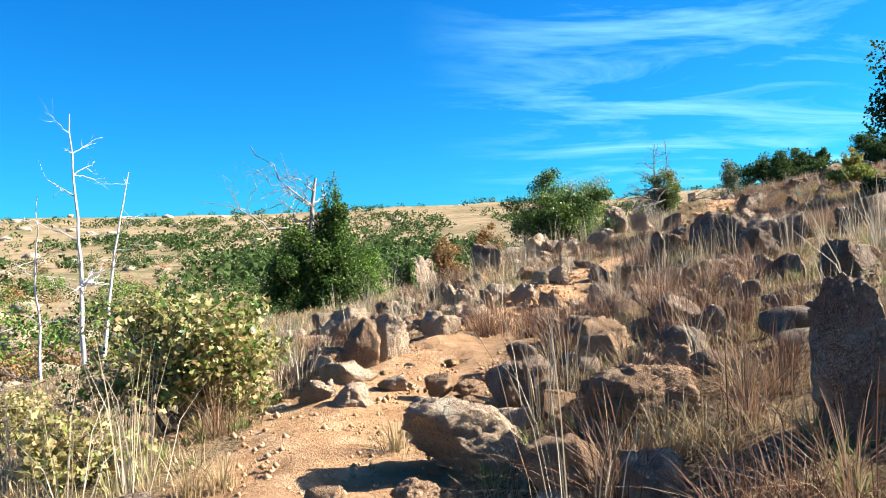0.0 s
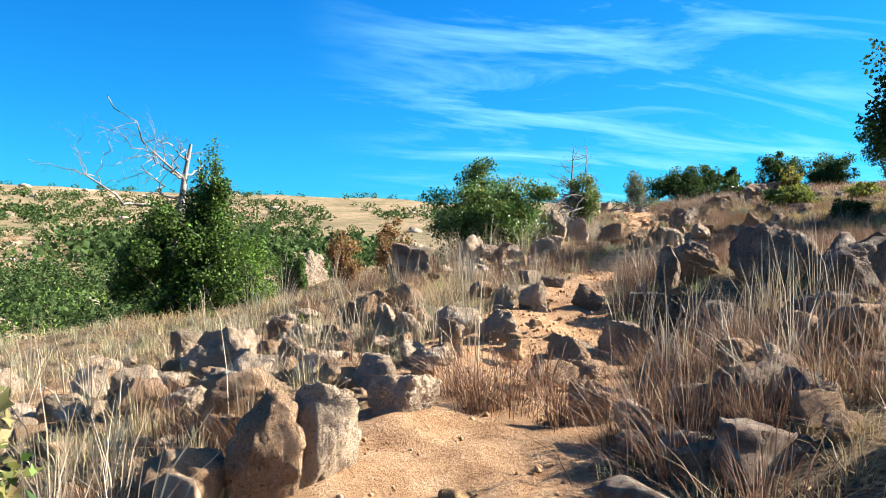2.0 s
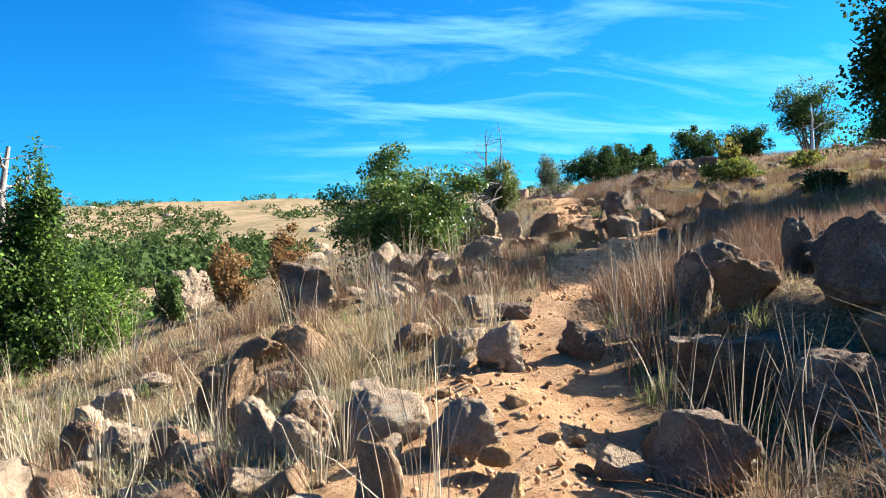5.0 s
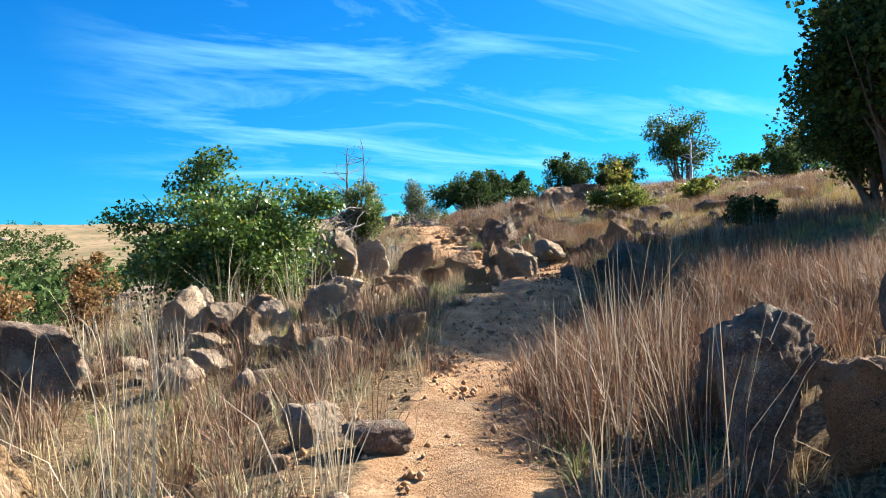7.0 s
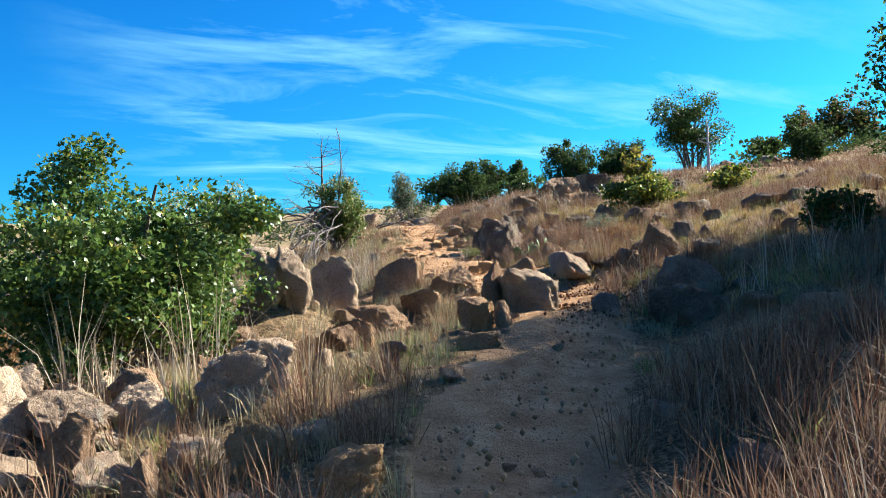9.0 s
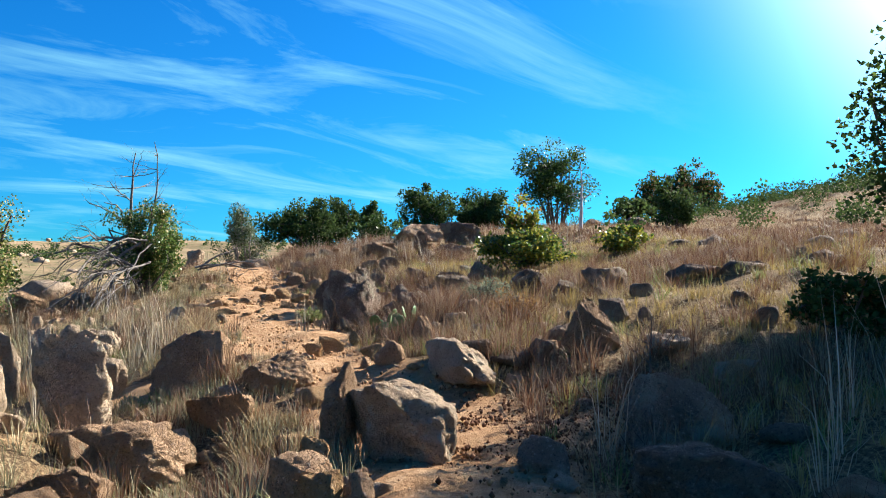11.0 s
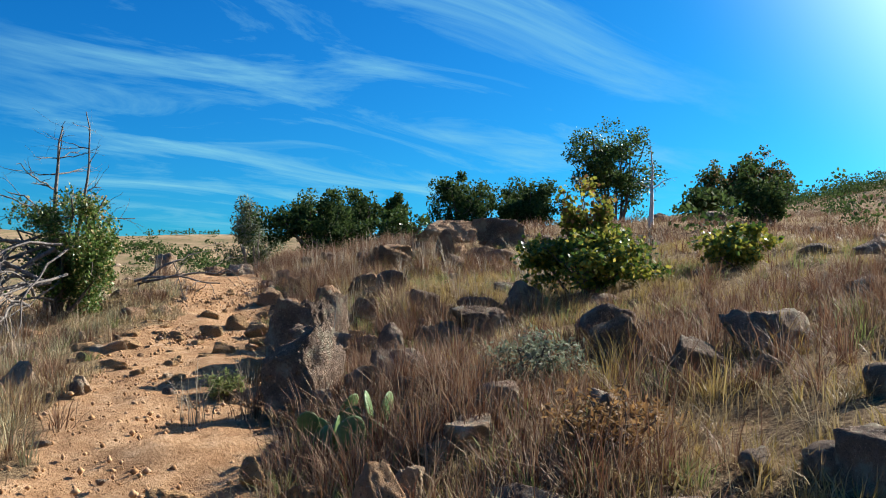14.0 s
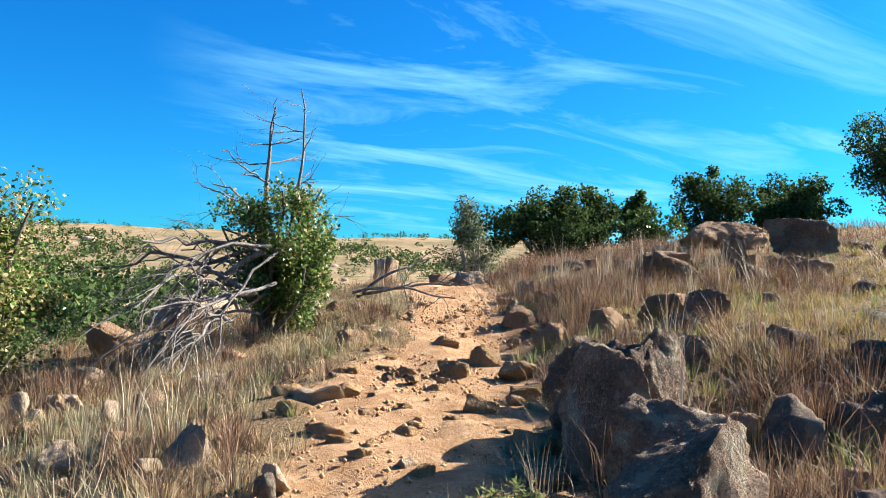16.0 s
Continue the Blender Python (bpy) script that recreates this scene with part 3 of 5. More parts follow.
boulder(4.77, 18.03, 0.34, 0.28, -40, 78, P, "pointed pale granite rock under the bush", top=1.99, level=5)
boulder(4.54, 16.92, 0.17, 0.13, -24, 79, Q, "weathered pink granite boulder beside the trail", top=1.84, level=4)
boulder(6.23, 19.00, 0.16, 0.13, -33, 80, P, "small round pale stone on the slope", top=1.96, level=4)
boulder(5.04, 16.80, 0.31, 0.25, -20, 81, LEDGE, "orange granite rock in straw grass", top=1.89, level=5)
boulder(6.78, 21.04, 0.36, 0.29, -17, 82, P, "pointed pale granite rock by the trail", top=2.82, level=4)
boulder(6.53, 21.23, 0.43, 0.34, -29, 83, P, "pale sunlit granite block beside the dirt trail", top=2.76, level=4)
boulder(7.54, 21.82, 0.51, 0.41, -17, 84, P, "pale sunlit granite block beside the dirt trail", top=2.69, level=5)
boulder(8.69, 22.55, 0.69, 0.55, -34, 85, Q, "weathered pink granite boulder beside the trail", top=2.64, level=5)
boulder(6.45, 15.30, 0.23, 0.19, -39, 86, G, "lichened rock half hidden in red grass", top=1.82, level=5)
boulder(5.18, 16.13, 0.29, 0.29, -27, 87, LEDGE, "flat orange granite ledge worn into the trail", top=1.88, level=5, blocky=0.9)
boulder(7.59, 19.03, 0.26, 0.20, -40, 88, Q, "weathered pink granite boulder beside the trail", top=2.24, level=4)
boulder(7.06, 18.12, 0.31, 0.21, -36, 89, LEDGE, "flat orange granite ledge worn into the trail", top=2.03, level=4)
boulder(7.02, 20.28, 0.49, 0.39, -31, 90, Q, "weathered pink granite boulder beside the trail", top=2.08, level=5)
boulder(7.58, 21.11, 0.95, 0.66, -37, 91, Q, "long squared granite boulder beside the trail", top=2.15, level=5, blocky=0.85)
boulder(8.39, 21.40, 0.47, 0.42, -48, 92, Q, "tall end of a split granite boulder", top=2.23, level=5, blocky=0.6)
boulder(7.80, 24.75, 0.37, 0.30, -51, 93, P, "upright cracked granite block", top=2.63, level=4, blocky=0.9)
boulder(8.49, 26.16, 0.28, 0.34, -31, 94, P, "upright cracked granite block", top=2.57, level=4, blocky=0.9)
boulder(8.92, 26.53, 0.36, 0.43, -44, 95, P, "upright cracked granite block", top=2.57, level=4, blocky=0.9)
boulder(9.19, 26.20, 0.46, 0.36, -29, 96, P, "pale sunlit granite block beside the dirt trail", top=2.50, level=4)
boulder(8.22, 24.34, 0.45, 0.36, -30, 97, Q, "weathered pink granite boulder beside the trail", top=2.33, level=5)
boulder(8.29, 23.35, 0.39, 0.31, -43, 98, P, "pale sunlit granite block beside the dirt trail", top=2.37, level=5)
boulder(7.77, 23.13, 0.59, 0.47, -41, 99, Q, "weathered pink granite boulder beside the trail", top=2.09, level=5)
boulder(7.28, 23.53, 0.39, 0.31, -39, 100, Q, "weathered pink granite boulder beside the trail", top=2.00, level=5)
boulder(9.01, 21.69, 0.54, 0.43, -36, 101, Q, "rounded pink granite boulder in straw grass", top=2.48, level=5, blocky=0.2, cuts=4)
boulder(9.00, 23.29, 0.50, 0.40, -37, 102, Q, "weathered pink granite boulder beside the trail", top=2.57, level=5)
boulder(8.59, 19.58, 0.60, 0.60, -38, 103, P, "big fissured granite boulder beside the trail", top=2.48, level=5, blocky=0.5, tilt=(8, -4))
boulder(8.38, 19.93, 0.21, 0.21, -37, 104, Q, "weathered pink granite boulder beside the trail", top=2.53, level=4)
boulder(9.86, 20.55, 0.40, 1.15, -30, 105, P, "long pale granite slab beside the trail", top=2.58, level=5, blocky=0.7)
boulder(10.67, 21.92, 0.26, 0.21, -39, 106, Q, "small knobbly granite rock at the trail edge", top=2.71, level=4)
boulder(9.79, 21.31, 0.26, 0.21, -41, 107, Q, "weathered pink granite boulder beside the trail", top=2.54, level=4)
boulder(7.91, 19.43, 0.15, 0.12, -34, 108, LEDGE, "broken orange ledge rock at the trail edge", top=2.22, level=4)
boulder(7.54, 18.83, 0.20, 0.16, -46, 109, LEDGE, "broken orange ledge rock at the trail edge", top=2.20, level=5)
boulder(7.68, 18.72, 0.16, 0.13, -44, 110, Q, "weathered pink granite boulder beside the trail", top=2.21, level=4)
boulder(10.87, 20.17, 0.44, 0.39, -28, 111, Q, "pyramid-shaped granite rock standing in grass", top=2.87, level=5, taper=0.7, cuts=7)
# rocks on the shaded side of the bend, the darkness partly in their colour
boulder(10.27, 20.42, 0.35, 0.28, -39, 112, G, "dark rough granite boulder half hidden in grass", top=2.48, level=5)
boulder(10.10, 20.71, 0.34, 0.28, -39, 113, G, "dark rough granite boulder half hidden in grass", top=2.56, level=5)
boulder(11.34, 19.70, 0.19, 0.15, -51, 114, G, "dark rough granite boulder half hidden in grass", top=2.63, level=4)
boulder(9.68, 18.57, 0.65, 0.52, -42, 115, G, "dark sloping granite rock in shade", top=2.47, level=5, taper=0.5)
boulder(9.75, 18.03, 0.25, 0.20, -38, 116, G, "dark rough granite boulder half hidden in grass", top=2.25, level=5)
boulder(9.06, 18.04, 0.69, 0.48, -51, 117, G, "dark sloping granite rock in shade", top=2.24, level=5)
boulder(14.19, 21.34, 0.69, 0.35, -37, 118, G, "long low granite slab in reddish grass", top=3.26, level=5)
boulder(14.89, 21.05, 0.79, 0.32, -36, 119, G, "long low granite slab in reddish grass", top=3.30, level=5)
boulder(13.71, 23.49, 0.50, 0.40, -50, 120, G, "dark pointed granite rock in reddish grass", top=3.25, level=4)
boulder(12.31, 25.79, 0.50, 0.40, -37, 121, G, "dark rough granite boulder half hidden in grass", top=3.28, level=4)
boulder(14.51, 25.90, 0.47, 0.38, -40, 122, G, "dark rough granite boulder half hidden in grass", top=3.28, level=4)
boulder(6.69, 20.35, 0.28, 0.23, -35, 125, LEDGE, "broken orange ledge rock at the trail edge", top=1.93, level=5)
boulder(6.97, 19.79, 0.15, 0.12, -34, 126, LEDGE, "broken orange ledge rock at the trail edge", top=1.94, level=4)
boulder(8.90, 18.87, 0.27, 0.22, -51, 127, G, "dark rough granite boulder half hidden in grass", top=2.18, level=5)
boulder(10.83, 22.09, 0.23, 0.18, -54, 128, P, "rounded pale granite rock at the trail edge", top=2.65, level=5)
boulder(11.34, 22.49, 0.21, 0.17, -39, 129, Q, "weathered pink granite boulder beside the trail", top=2.64, level=4)
boulder(11.83, 20.35, 0.17, 0.13, -33, 130, G, "dark rough granite boulder half hidden in grass", top=2.79, level=4)
boulder(12.21, 25.18, 0.57, 0.45, -50, 131, G, "dark rough granite boulder beside the trail", top=3.08, level=5)
boulder(13.11, 27.23, 0.54, 0.43, -45, 132, G, "dark rough granite boulder half hidden in grass", top=3.21, level=5)
boulder(16.81, 30.76, 0.68, 0.55, -41, 133, Q, "weathered pink granite boulder beside the trail", top=4.11, level=4)
boulder(18.41, 30.09, 0.62, 0.50, -48, 134, G, "dark rough granite boulder half hidden in grass", top=4.07, level=4)
boulder(13.21, 22.93, 0.44, 0.31, -47, 135, G, "dark pointed granite rock in reddish grass", top=3.19, level=5, taper=0.4)
boulder(10.22, 22.82, 0.26, 0.21, -48, 136, LEDGE, "broken orange ledge rock at the trail edge", top=2.51, level=5)
boulder(10.70, 23.10, 0.15, 0.12, -47, 137, LEDGE, "broken orange ledge rock at the trail edge", top=2.54, level=4)
boulder(10.75, 22.69, 0.24, 0.19, -41, 138, LEDGE, "broken orange ledge rock at the trail edge", top=2.48, level=5)
boulder(10.33, 22.28, 0.23, 0.19, -48, 139, LEDGE, "broken orange ledge rock at the trail edge", top=2.46, level=5)
boulder(9.92, 22.64, 0.17, 0.13, -47, 140, LEDGE, "broken orange ledge rock at the trail edge", top=2.46, level=4)
boulder(11.22, 21.03, 0.21, 0.17, -37, 141, G, "dark rough granite boulder half hidden in grass", top=2.66, level=5)
boulder(13.66, 24.90, 0.53, 0.42, -55, 142, G, "dark rough granite boulder half hidden in grass", top=3.21, level=5)
boulder(11.70, 24.42, 0.60, 0.48, -22, 143, G, "big dark lichened boulder beside the trail", top=3.12, level=5, blocky=0.3)
boulder(12.68, 26.26, 0.66, 0.52, -18, 144, G, "knobbly lichened granite boulder beside the trail", top=3.26, level=5)
boulder(12.72, 26.03, 0.57, 0.45, -28, 145, G, "dark rough granite boulder half hidden in grass", top=3.35, level=5)
boulder(13.98, 29.11, 0.32, 0.26, -31, 146, Q, "weathered pink granite boulder beside the trail", top=3.23, level=4)
boulder(14.41, 30.51, 0.41, 0.33, -17, 147, Q, "weathered pink granite boulder beside the trail", top=3.40, level=4)
boulder(17.14, 31.38, 0.83, 0.67, -30, 148, Q, "rounded pale granite boulder on the crest", top=4.18, level=5)
boulder(17.70, 30.32, 0.44, 0.35, -31, 149, G, "dark rough granite boulder half hidden in grass", top=3.99, level=4)
boulder(18.39, 30.35, 0.61, 0.49, -25, 150, G, "dark rough granite boulder half hidden in grass", top=4.12, level=5)
boulder(20.58, 34.08, 1.61, 1.29, -19, 151, Q, "broad granite outcrop on the skyline", top=4.95, level=5)
boulder(19.76, 31.49, 1.09, 0.87, -33, 152, G, "dark granite outcrop on the skyline", top=4.77, level=5)
boulder(15.69, 35.64, 0.47, 0.33, -28, 153, Q, "weathered pink granite boulder beside the trail", top=3.85, level=4)
boulder(16.16, 35.43, 0.62, 0.43, -28, 154, P, "pale sunlit granite block beside the dirt trail", top=3.91, level=4)
boulder(14.81, 36.01, 0.46, 0.32, -16, 155, P, "pale sunlit granite block beside the dirt trail", top=4.12, level=4)
boulder(10.36, 33.73, 0.63, 0.50, -25, 156, Q, "orange upright rock by the dead branches", top=3.04, level=5)
boulder(10.76, 33.17, 0.39, 0.31, -15, 157, P, "pale sunlit granite block beside the dirt trail", top=2.92, level=4)
boulder(11.05, 32.81, 0.37, 0.29, -32, 158, P, "pale sunlit granite block beside the dirt trail", top=3.01, level=4)
boulder(9.92, 30.93, 0.38, 0.30, -28, 159, P, "pale sunlit granite block beside the dirt trail", top=2.72, level=4)
boulder(9.72, 29.87, 0.24, 0.19, -20, 160, Q, "weathered pink granite boulder beside the trail", top=2.59, level=4)
boulder(9.44, 29.83, 0.19, 0.15, -15, 161, P, "pale sunlit granite block beside the dirt trail", top=2.62, level=4)
boulder(9.86, 29.88, 0.20, 0.16, -25, 162, P, "pale sunlit granite block beside the dirt trail", top=2.58, level=4)
boulder(12.72, 28.55, 0.29, 0.23, -30, 163, LEDGE, "broken orange ledge rock at the trail edge", top=2.95, level=4)
boulder(13.22, 28.93, 0.31, 0.25, -33, 164, LEDGE, "broken orange ledge rock at the trail edge", top=3.06, level=4)
boulder(13.20, 28.33, 0.33, 0.26, -23, 165, LEDGE, "broken orange ledge rock at the trail edge", top=2.96, level=4)
boulder(12.32, 27.23, 0.23, 0.18, -31, 166, LEDGE, "broken orange ledge rock at the trail edge", top=2.84, level=4)
boulder(13.11, 29.61, 0.28, 0.22, -16, 167, LEDGE, "broken orange ledge rock at the trail edge", top=3.10, level=4)
boulder(12.88, 27.63, 0.25, 0.20, -16, 168, LEDGE, "broken orange ledge rock at the trail edge", top=2.86, level=4)
boulder(11.41, 26.04, 0.14, 0.11, -31, 169, LEDGE, "broken orange ledge rock at the trail edge", top=2.67, level=4)
boulder(14.67, 27.75, 0.40, 0.32, -29, 170, G, "dark rough granite boulder half hidden in grass", top=3.60, level=5)
boulder(17.57, 34.09, 0.56, 0.45, -16, 171, G, "dark rough granite boulder half hidden in grass", top=4.13, level=4)
# shaded foot of the pile, kept dark by the grey rock colour
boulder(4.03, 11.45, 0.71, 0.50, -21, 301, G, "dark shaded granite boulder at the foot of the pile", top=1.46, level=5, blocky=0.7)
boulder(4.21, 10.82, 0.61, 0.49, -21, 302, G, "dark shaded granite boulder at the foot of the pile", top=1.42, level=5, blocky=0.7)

# heaps of middling boulders, cut from a few shapes
POOL = [rock_mesh((1, dd, hh), 200 + k, 4, 10, bl, 1.0, m) for k, (dd, hh, bl, m) in enumerate(((0.8, 0.75, 0.5, Q), (0.7, 0.6, 0.8, P), (0.9, 0.65, 0.3, Q), (0.75, 0.9, 0.7, P), (0.85, 0.5, 0.8, Q), (0.7, 0.7, 0.4, G), (0.8, 0.8, 0.6, G), (0.9, 0.55, 0.9, P), (0.75, 0.65, 0.2, Q), (0.65, 0.85, 0.8, G), (0.8, 0.4, 0.7, LEDGE), (0.65, 0.5, 0.6, LEDGE), (0.9, 0.45, 0.4, LEDGE)))]
SMALL_POOL = [rock_mesh((1, dd, hh), 230 + k, 3, 10, bl, 1.0, m) for k, (dd, hh, bl, m) in enumerate(((0.8, 0.75, 0.5, Q), (0.7, 0.6, 0.8, P), (0.9, 0.65, 0.3, Q), (0.75, 0.9, 0.7, P), (0.85, 0.5, 0.8, Q), (0.7, 0.7, 0.4, G), (0.8, 0.8, 0.6, G), (0.9, 0.55, 0.9, P), (0.75, 0.65, 0.2, Q), (0.65, 0.85, 0.8, G), (0.8, 0.4, 0.7, LEDGE), (0.65, 0.5, 0.6, LEDGE), (0.9, 0.45, 0.4, LEDGE)))]
POOL_LABEL = {Q: "pink granite rock in a heap of rocks", P: "pale granite rock in a heap of rocks", G: "grey lichened rock in a heap of rocks", LEDGE: "broken orange ledge rock in the trail"}


def heap(count, x, y, sx, sy, small, large, seed, only=None, clear=0.55):
    rg = random.Random(seed)
    made = 0
    while made < count:
        px, py = rg.gauss(x, sx), rg.gauss(y, sy)
        if abs(float(across(px, py))) < clear or float(from_tread(px, py)) < 0.5:
            continue
        s = small + (large - small) * rg.random() ** 1.8
        if abs(float(across(px, py))) < 0.45:
            s = min(s, 0.13)
        k = rg.choice(only or range(10))
        ob = tagged(new("ledge_stone" if k > 9 else "lichened_rock" if k in (5, 6, 9) else "granite_rock", (POOL if s > 0.3 else SMALL_POOL)[k]), POOL_LABEL[POOL[k].materials[0]], "rock", "ledge stones" if k > 9 else "heaped rocks")
        ob.matrix_world = pose(px, py, gz(px, py) - 0.22 * s, rg.uniform(-14, 14), rg.uniform(-14, 14), rg.uniform(0, 360)) @ Matrix.Diagonal((s, s, s * rg.uniform(0.8, 1.2), 1))
        made += 1


heap(60, 0.05, 9.2, 0.8, 1.6, 0.18, 0.55, 1, (0, 1, 2, 3, 4, 7, 8))
heap(40, 1.2, 11.3, 0.6, 1.2, 0.16, 0.5, 2, (0, 1, 2, 3, 4, 7, 8))
heap(18, 1.39, 12.82, 0.7, 1.2, 0.15, 0.45, 24, (1, 3, 7, 0))
heap(34, -0.8, 11.3, 0.9, 1.5, 0.15, 0.5, 25, (1, 3, 7, 0))
heap(14, 8.92, 25.99, 0.6, 1.4, 0.1, 0.3, 26, (1, 3, 7, 0))
heap(16, 2.89, 7.34, 0.5, 0.9, 0.15, 0.5, 27, (5, 6, 9, 0, 2))
heap(16, 12.68, 28.28, 0.7, 1.8, 0.15, 0.42, 28, (10, 11, 12), 0.3)
heap(12, 10.22, 27.58, 0.6, 1.2, 0.12, 0.32, 29, (1, 3, 7, 0))
heap(20, 12.90, 23.87, 0.9, 1.6, 0.2, 0.6, 30, (5, 6, 9))
heap(10, 11.73, 22.65, 0.5, 0.8, 0.12, 0.35, 31, (5, 6, 9))
heap(24, 11.87, 26.84, 0.55, 2.2, 0.12, 0.34, 32, (10, 11, 12), 0.25)
heap(18, 4.70, 17.29, 0.8, 0.9, 0.15, 0.45, 33, (0, 1, 3, 7))
heap(22, 2.86, 9.03, 0.7, 1.5, 0.2, 0.5, 3)
heap(13, 3.97, 9.16, 1.0, 1.6, 0.25, 0.7, 4, (5, 6, 9, 0))
heap(12, 5.46, 11.29, 1.0, 1.4, 0.3, 0.8, 5, (5, 6, 9, 0))
heap(12, 3.72, 18.00, 0.9, 0.8, 0.18, 0.5, 6, (1, 3, 7, 0))
heap(16, 5.53, 20.42, 1.2, 1.1, 0.2, 0.6, 7)
heap(14, 7.60, 20.18, 0.7, 0.9, 0.15, 0.45, 8, (0, 2, 4, 8, 1))
heap(10, 10.06, 20.30, 0.7, 0.8, 0.12, 0.35, 9, (5, 6, 9, 2))
heap(12, 12.22, 24.70, 0.6, 1.3, 0.15, 0.4, 10, (5, 6, 9, 0))
heap(13, 13.57, 28.57, 0.8, 1.8, 0.15, 0.5, 11)
heap(26, 9.6, 28.6, 0.7, 1.2, 0.14, 0.42, 12, (1, 3, 7, 0))
heap(10, 17.79, 30.63, 2.2, 1.6, 0.2, 0.7, 13, (5, 6, 9, 0))
heap(9, 12.27, 21.52, 1.4, 1.8, 0.12, 0.4, 14, (5, 6, 9))
heap(9, 2.49, 4.99, 0.6, 0.8, 0.15, 0.4, 15, (5, 6, 9, 0))
heap(7, 0.67, 6.40, 0.5, 0.7, 0.12, 0.35, 16)
heap(10, 14.58, 32.86, 1.2, 0.8, 0.12, 0.4, 17, (0, 1, 2, 4), 0.2)
# broken ledges in the tread itself
heap(46, 12.00, 27.21, 0.5, 1.7, 0.07, 0.34, 18, (10, 11, 12), 0.0)
heap(24, 13.84, 31.22, 0.4, 1.4, 0.07, 0.3, 20, (10, 11, 12), 0.0)
heap(26, 8.82, 21.65, 0.5, 0.7, 0.07, 0.3, 21, (10, 11, 12, 0), 0.0)
heap(20, 0.76, 8.30, 0.5, 1.2, 0.06, 0.22, 22, (10, 11, 12, 2), 0.0)
heap(22, 1.82, 5.80, 0.7, 1.2, 0.15, 0.5, 23, (5, 6, 9, 0))
heap(22, 3.11, 12.59, 0.35, 0.8, 0.07, 0.3, 19, (10, 11, 12, 7), 0.0)

# loose stones along the way, alike and countable
STONES = [rock_mesh((1, rng_d, rng_h), 300 + k, 3, 7, 0.5, 1.2, m) for k, (rng_d, rng_h, m) in enumerate(((0.8, 0.6, Q), (0.7, 0.5, P), (0.9, 0.55, Q), (0.75, 0.7, G), (0.85, 0.45, P), (0.7, 0.6, Q)))]
srng = random.Random(7)
count = 0
while count < 300:
    y = srng.uniform(1.5, 35)
    cx = float(trail_line(y)[0])
    off = srng.choice((-1, 1)) * abs(srng.gauss(0, 2.2)) + srng.uniform(-0.4, 0.4)
    x = cx + off
    s = srng.choice((0.06, 0.08, 0.1, 0.13, 0.17, 0.24)) * srng.uniform(0.8, 1.3) * (1.25 if abs(off) > 1 else 0.8)
    if abs(off) < 0.5 and s > 0.12:
        continue
    k = srng.randrange(len(STONES))
    st = tagged(new("stone", STONES[k]), "loose granite stone on the dry hillside", "stone", "loose stones")
    st.matrix_world = pose(x, y, gz(x, y) - 0.15 * s, srng.uniform(-15, 15), srng.uniform(-15, 15), srng.uniform(0, 360)) @ Matrix.Diagonal((s, s, s, 1))
    count += 1

# gravel on the bare dirt
grng = np.random.RandomState(5)
N = 16000
gy_ = grng.uniform(1.0, 34, N)
gx_ = trail_line(gy_)[0] + grng.normal(0, 0.75, N)
gs_ = 0.005 + 0.022 * grng.rand(N) ** 5
ball = np.array([(1, 0, 0), (-1, 0, 0), (0, 1, 0), (0, -1, 0), (0, 0, 1), (0, 0, -1)], float)
oct_f = np.array([(0, 2, 4), (2, 1, 4), (1, 3, 4), (3, 0, 4), (2, 0, 5), (1, 2, 5), (3, 1, 5), (0, 3, 5)])
pv = ball[None] * gs_[:, None, None] * grng.uniform(0.5, 1.2, (N, 6, 3)) + np.stack([gx_, gy_, ground(gx_, gy_) + 0.3 * gs_], -1)[:, None]
GRAVEL = leafy("gravel", [(0.252, 0.134, 0.063), (0.37, 0.21, 0.101), (0.454, 0.277, 0.143), (0.302, 0.193, 0.118)], 0.0, 0.9)
me = fast_mesh("gravel", pv, (oct_f[None] + 6 * np.arange(N)[:, None, None]).reshape(-1, 3), [GRAVEL])
tagged(new("gravel", me), "loose orange gravel on the bare trail", "gravel", kind="stuff")

# coarser dark red-brown grit at the bend
N = 2200
cx_, cy_ = 9.5 + 0.6 * grng.normal(0, 1, N), 19.4 + 0.6 * grng.normal(0, 1, N)
cs_ = 0.006 + 0.018 * grng.rand(N) ** 4
pv = ball[None] * cs_[:, None, None] * grng.uniform(0.5, 1.2, (N, 6, 3)) + np.stack([cx_, cy_, ground(cx_, cy_) + 0.02 + 0.3 * cs_], -1)[:, None]
GRIT = leafy("grit", [(0.08, 0.036, 0.018), (0.15, 0.07, 0.035), (0.24, 0.125, 0.065)], 0.0, 0.9)
me = fast_mesh("grit", pv, (oct_f[None] + 6 * np.arange(N)[:, None, None]).reshape(-1, 3), [GRIT])
tagged(new("grit", me), "dark red-brown grit on the trail at the bend", "gravel", kind="stuff")


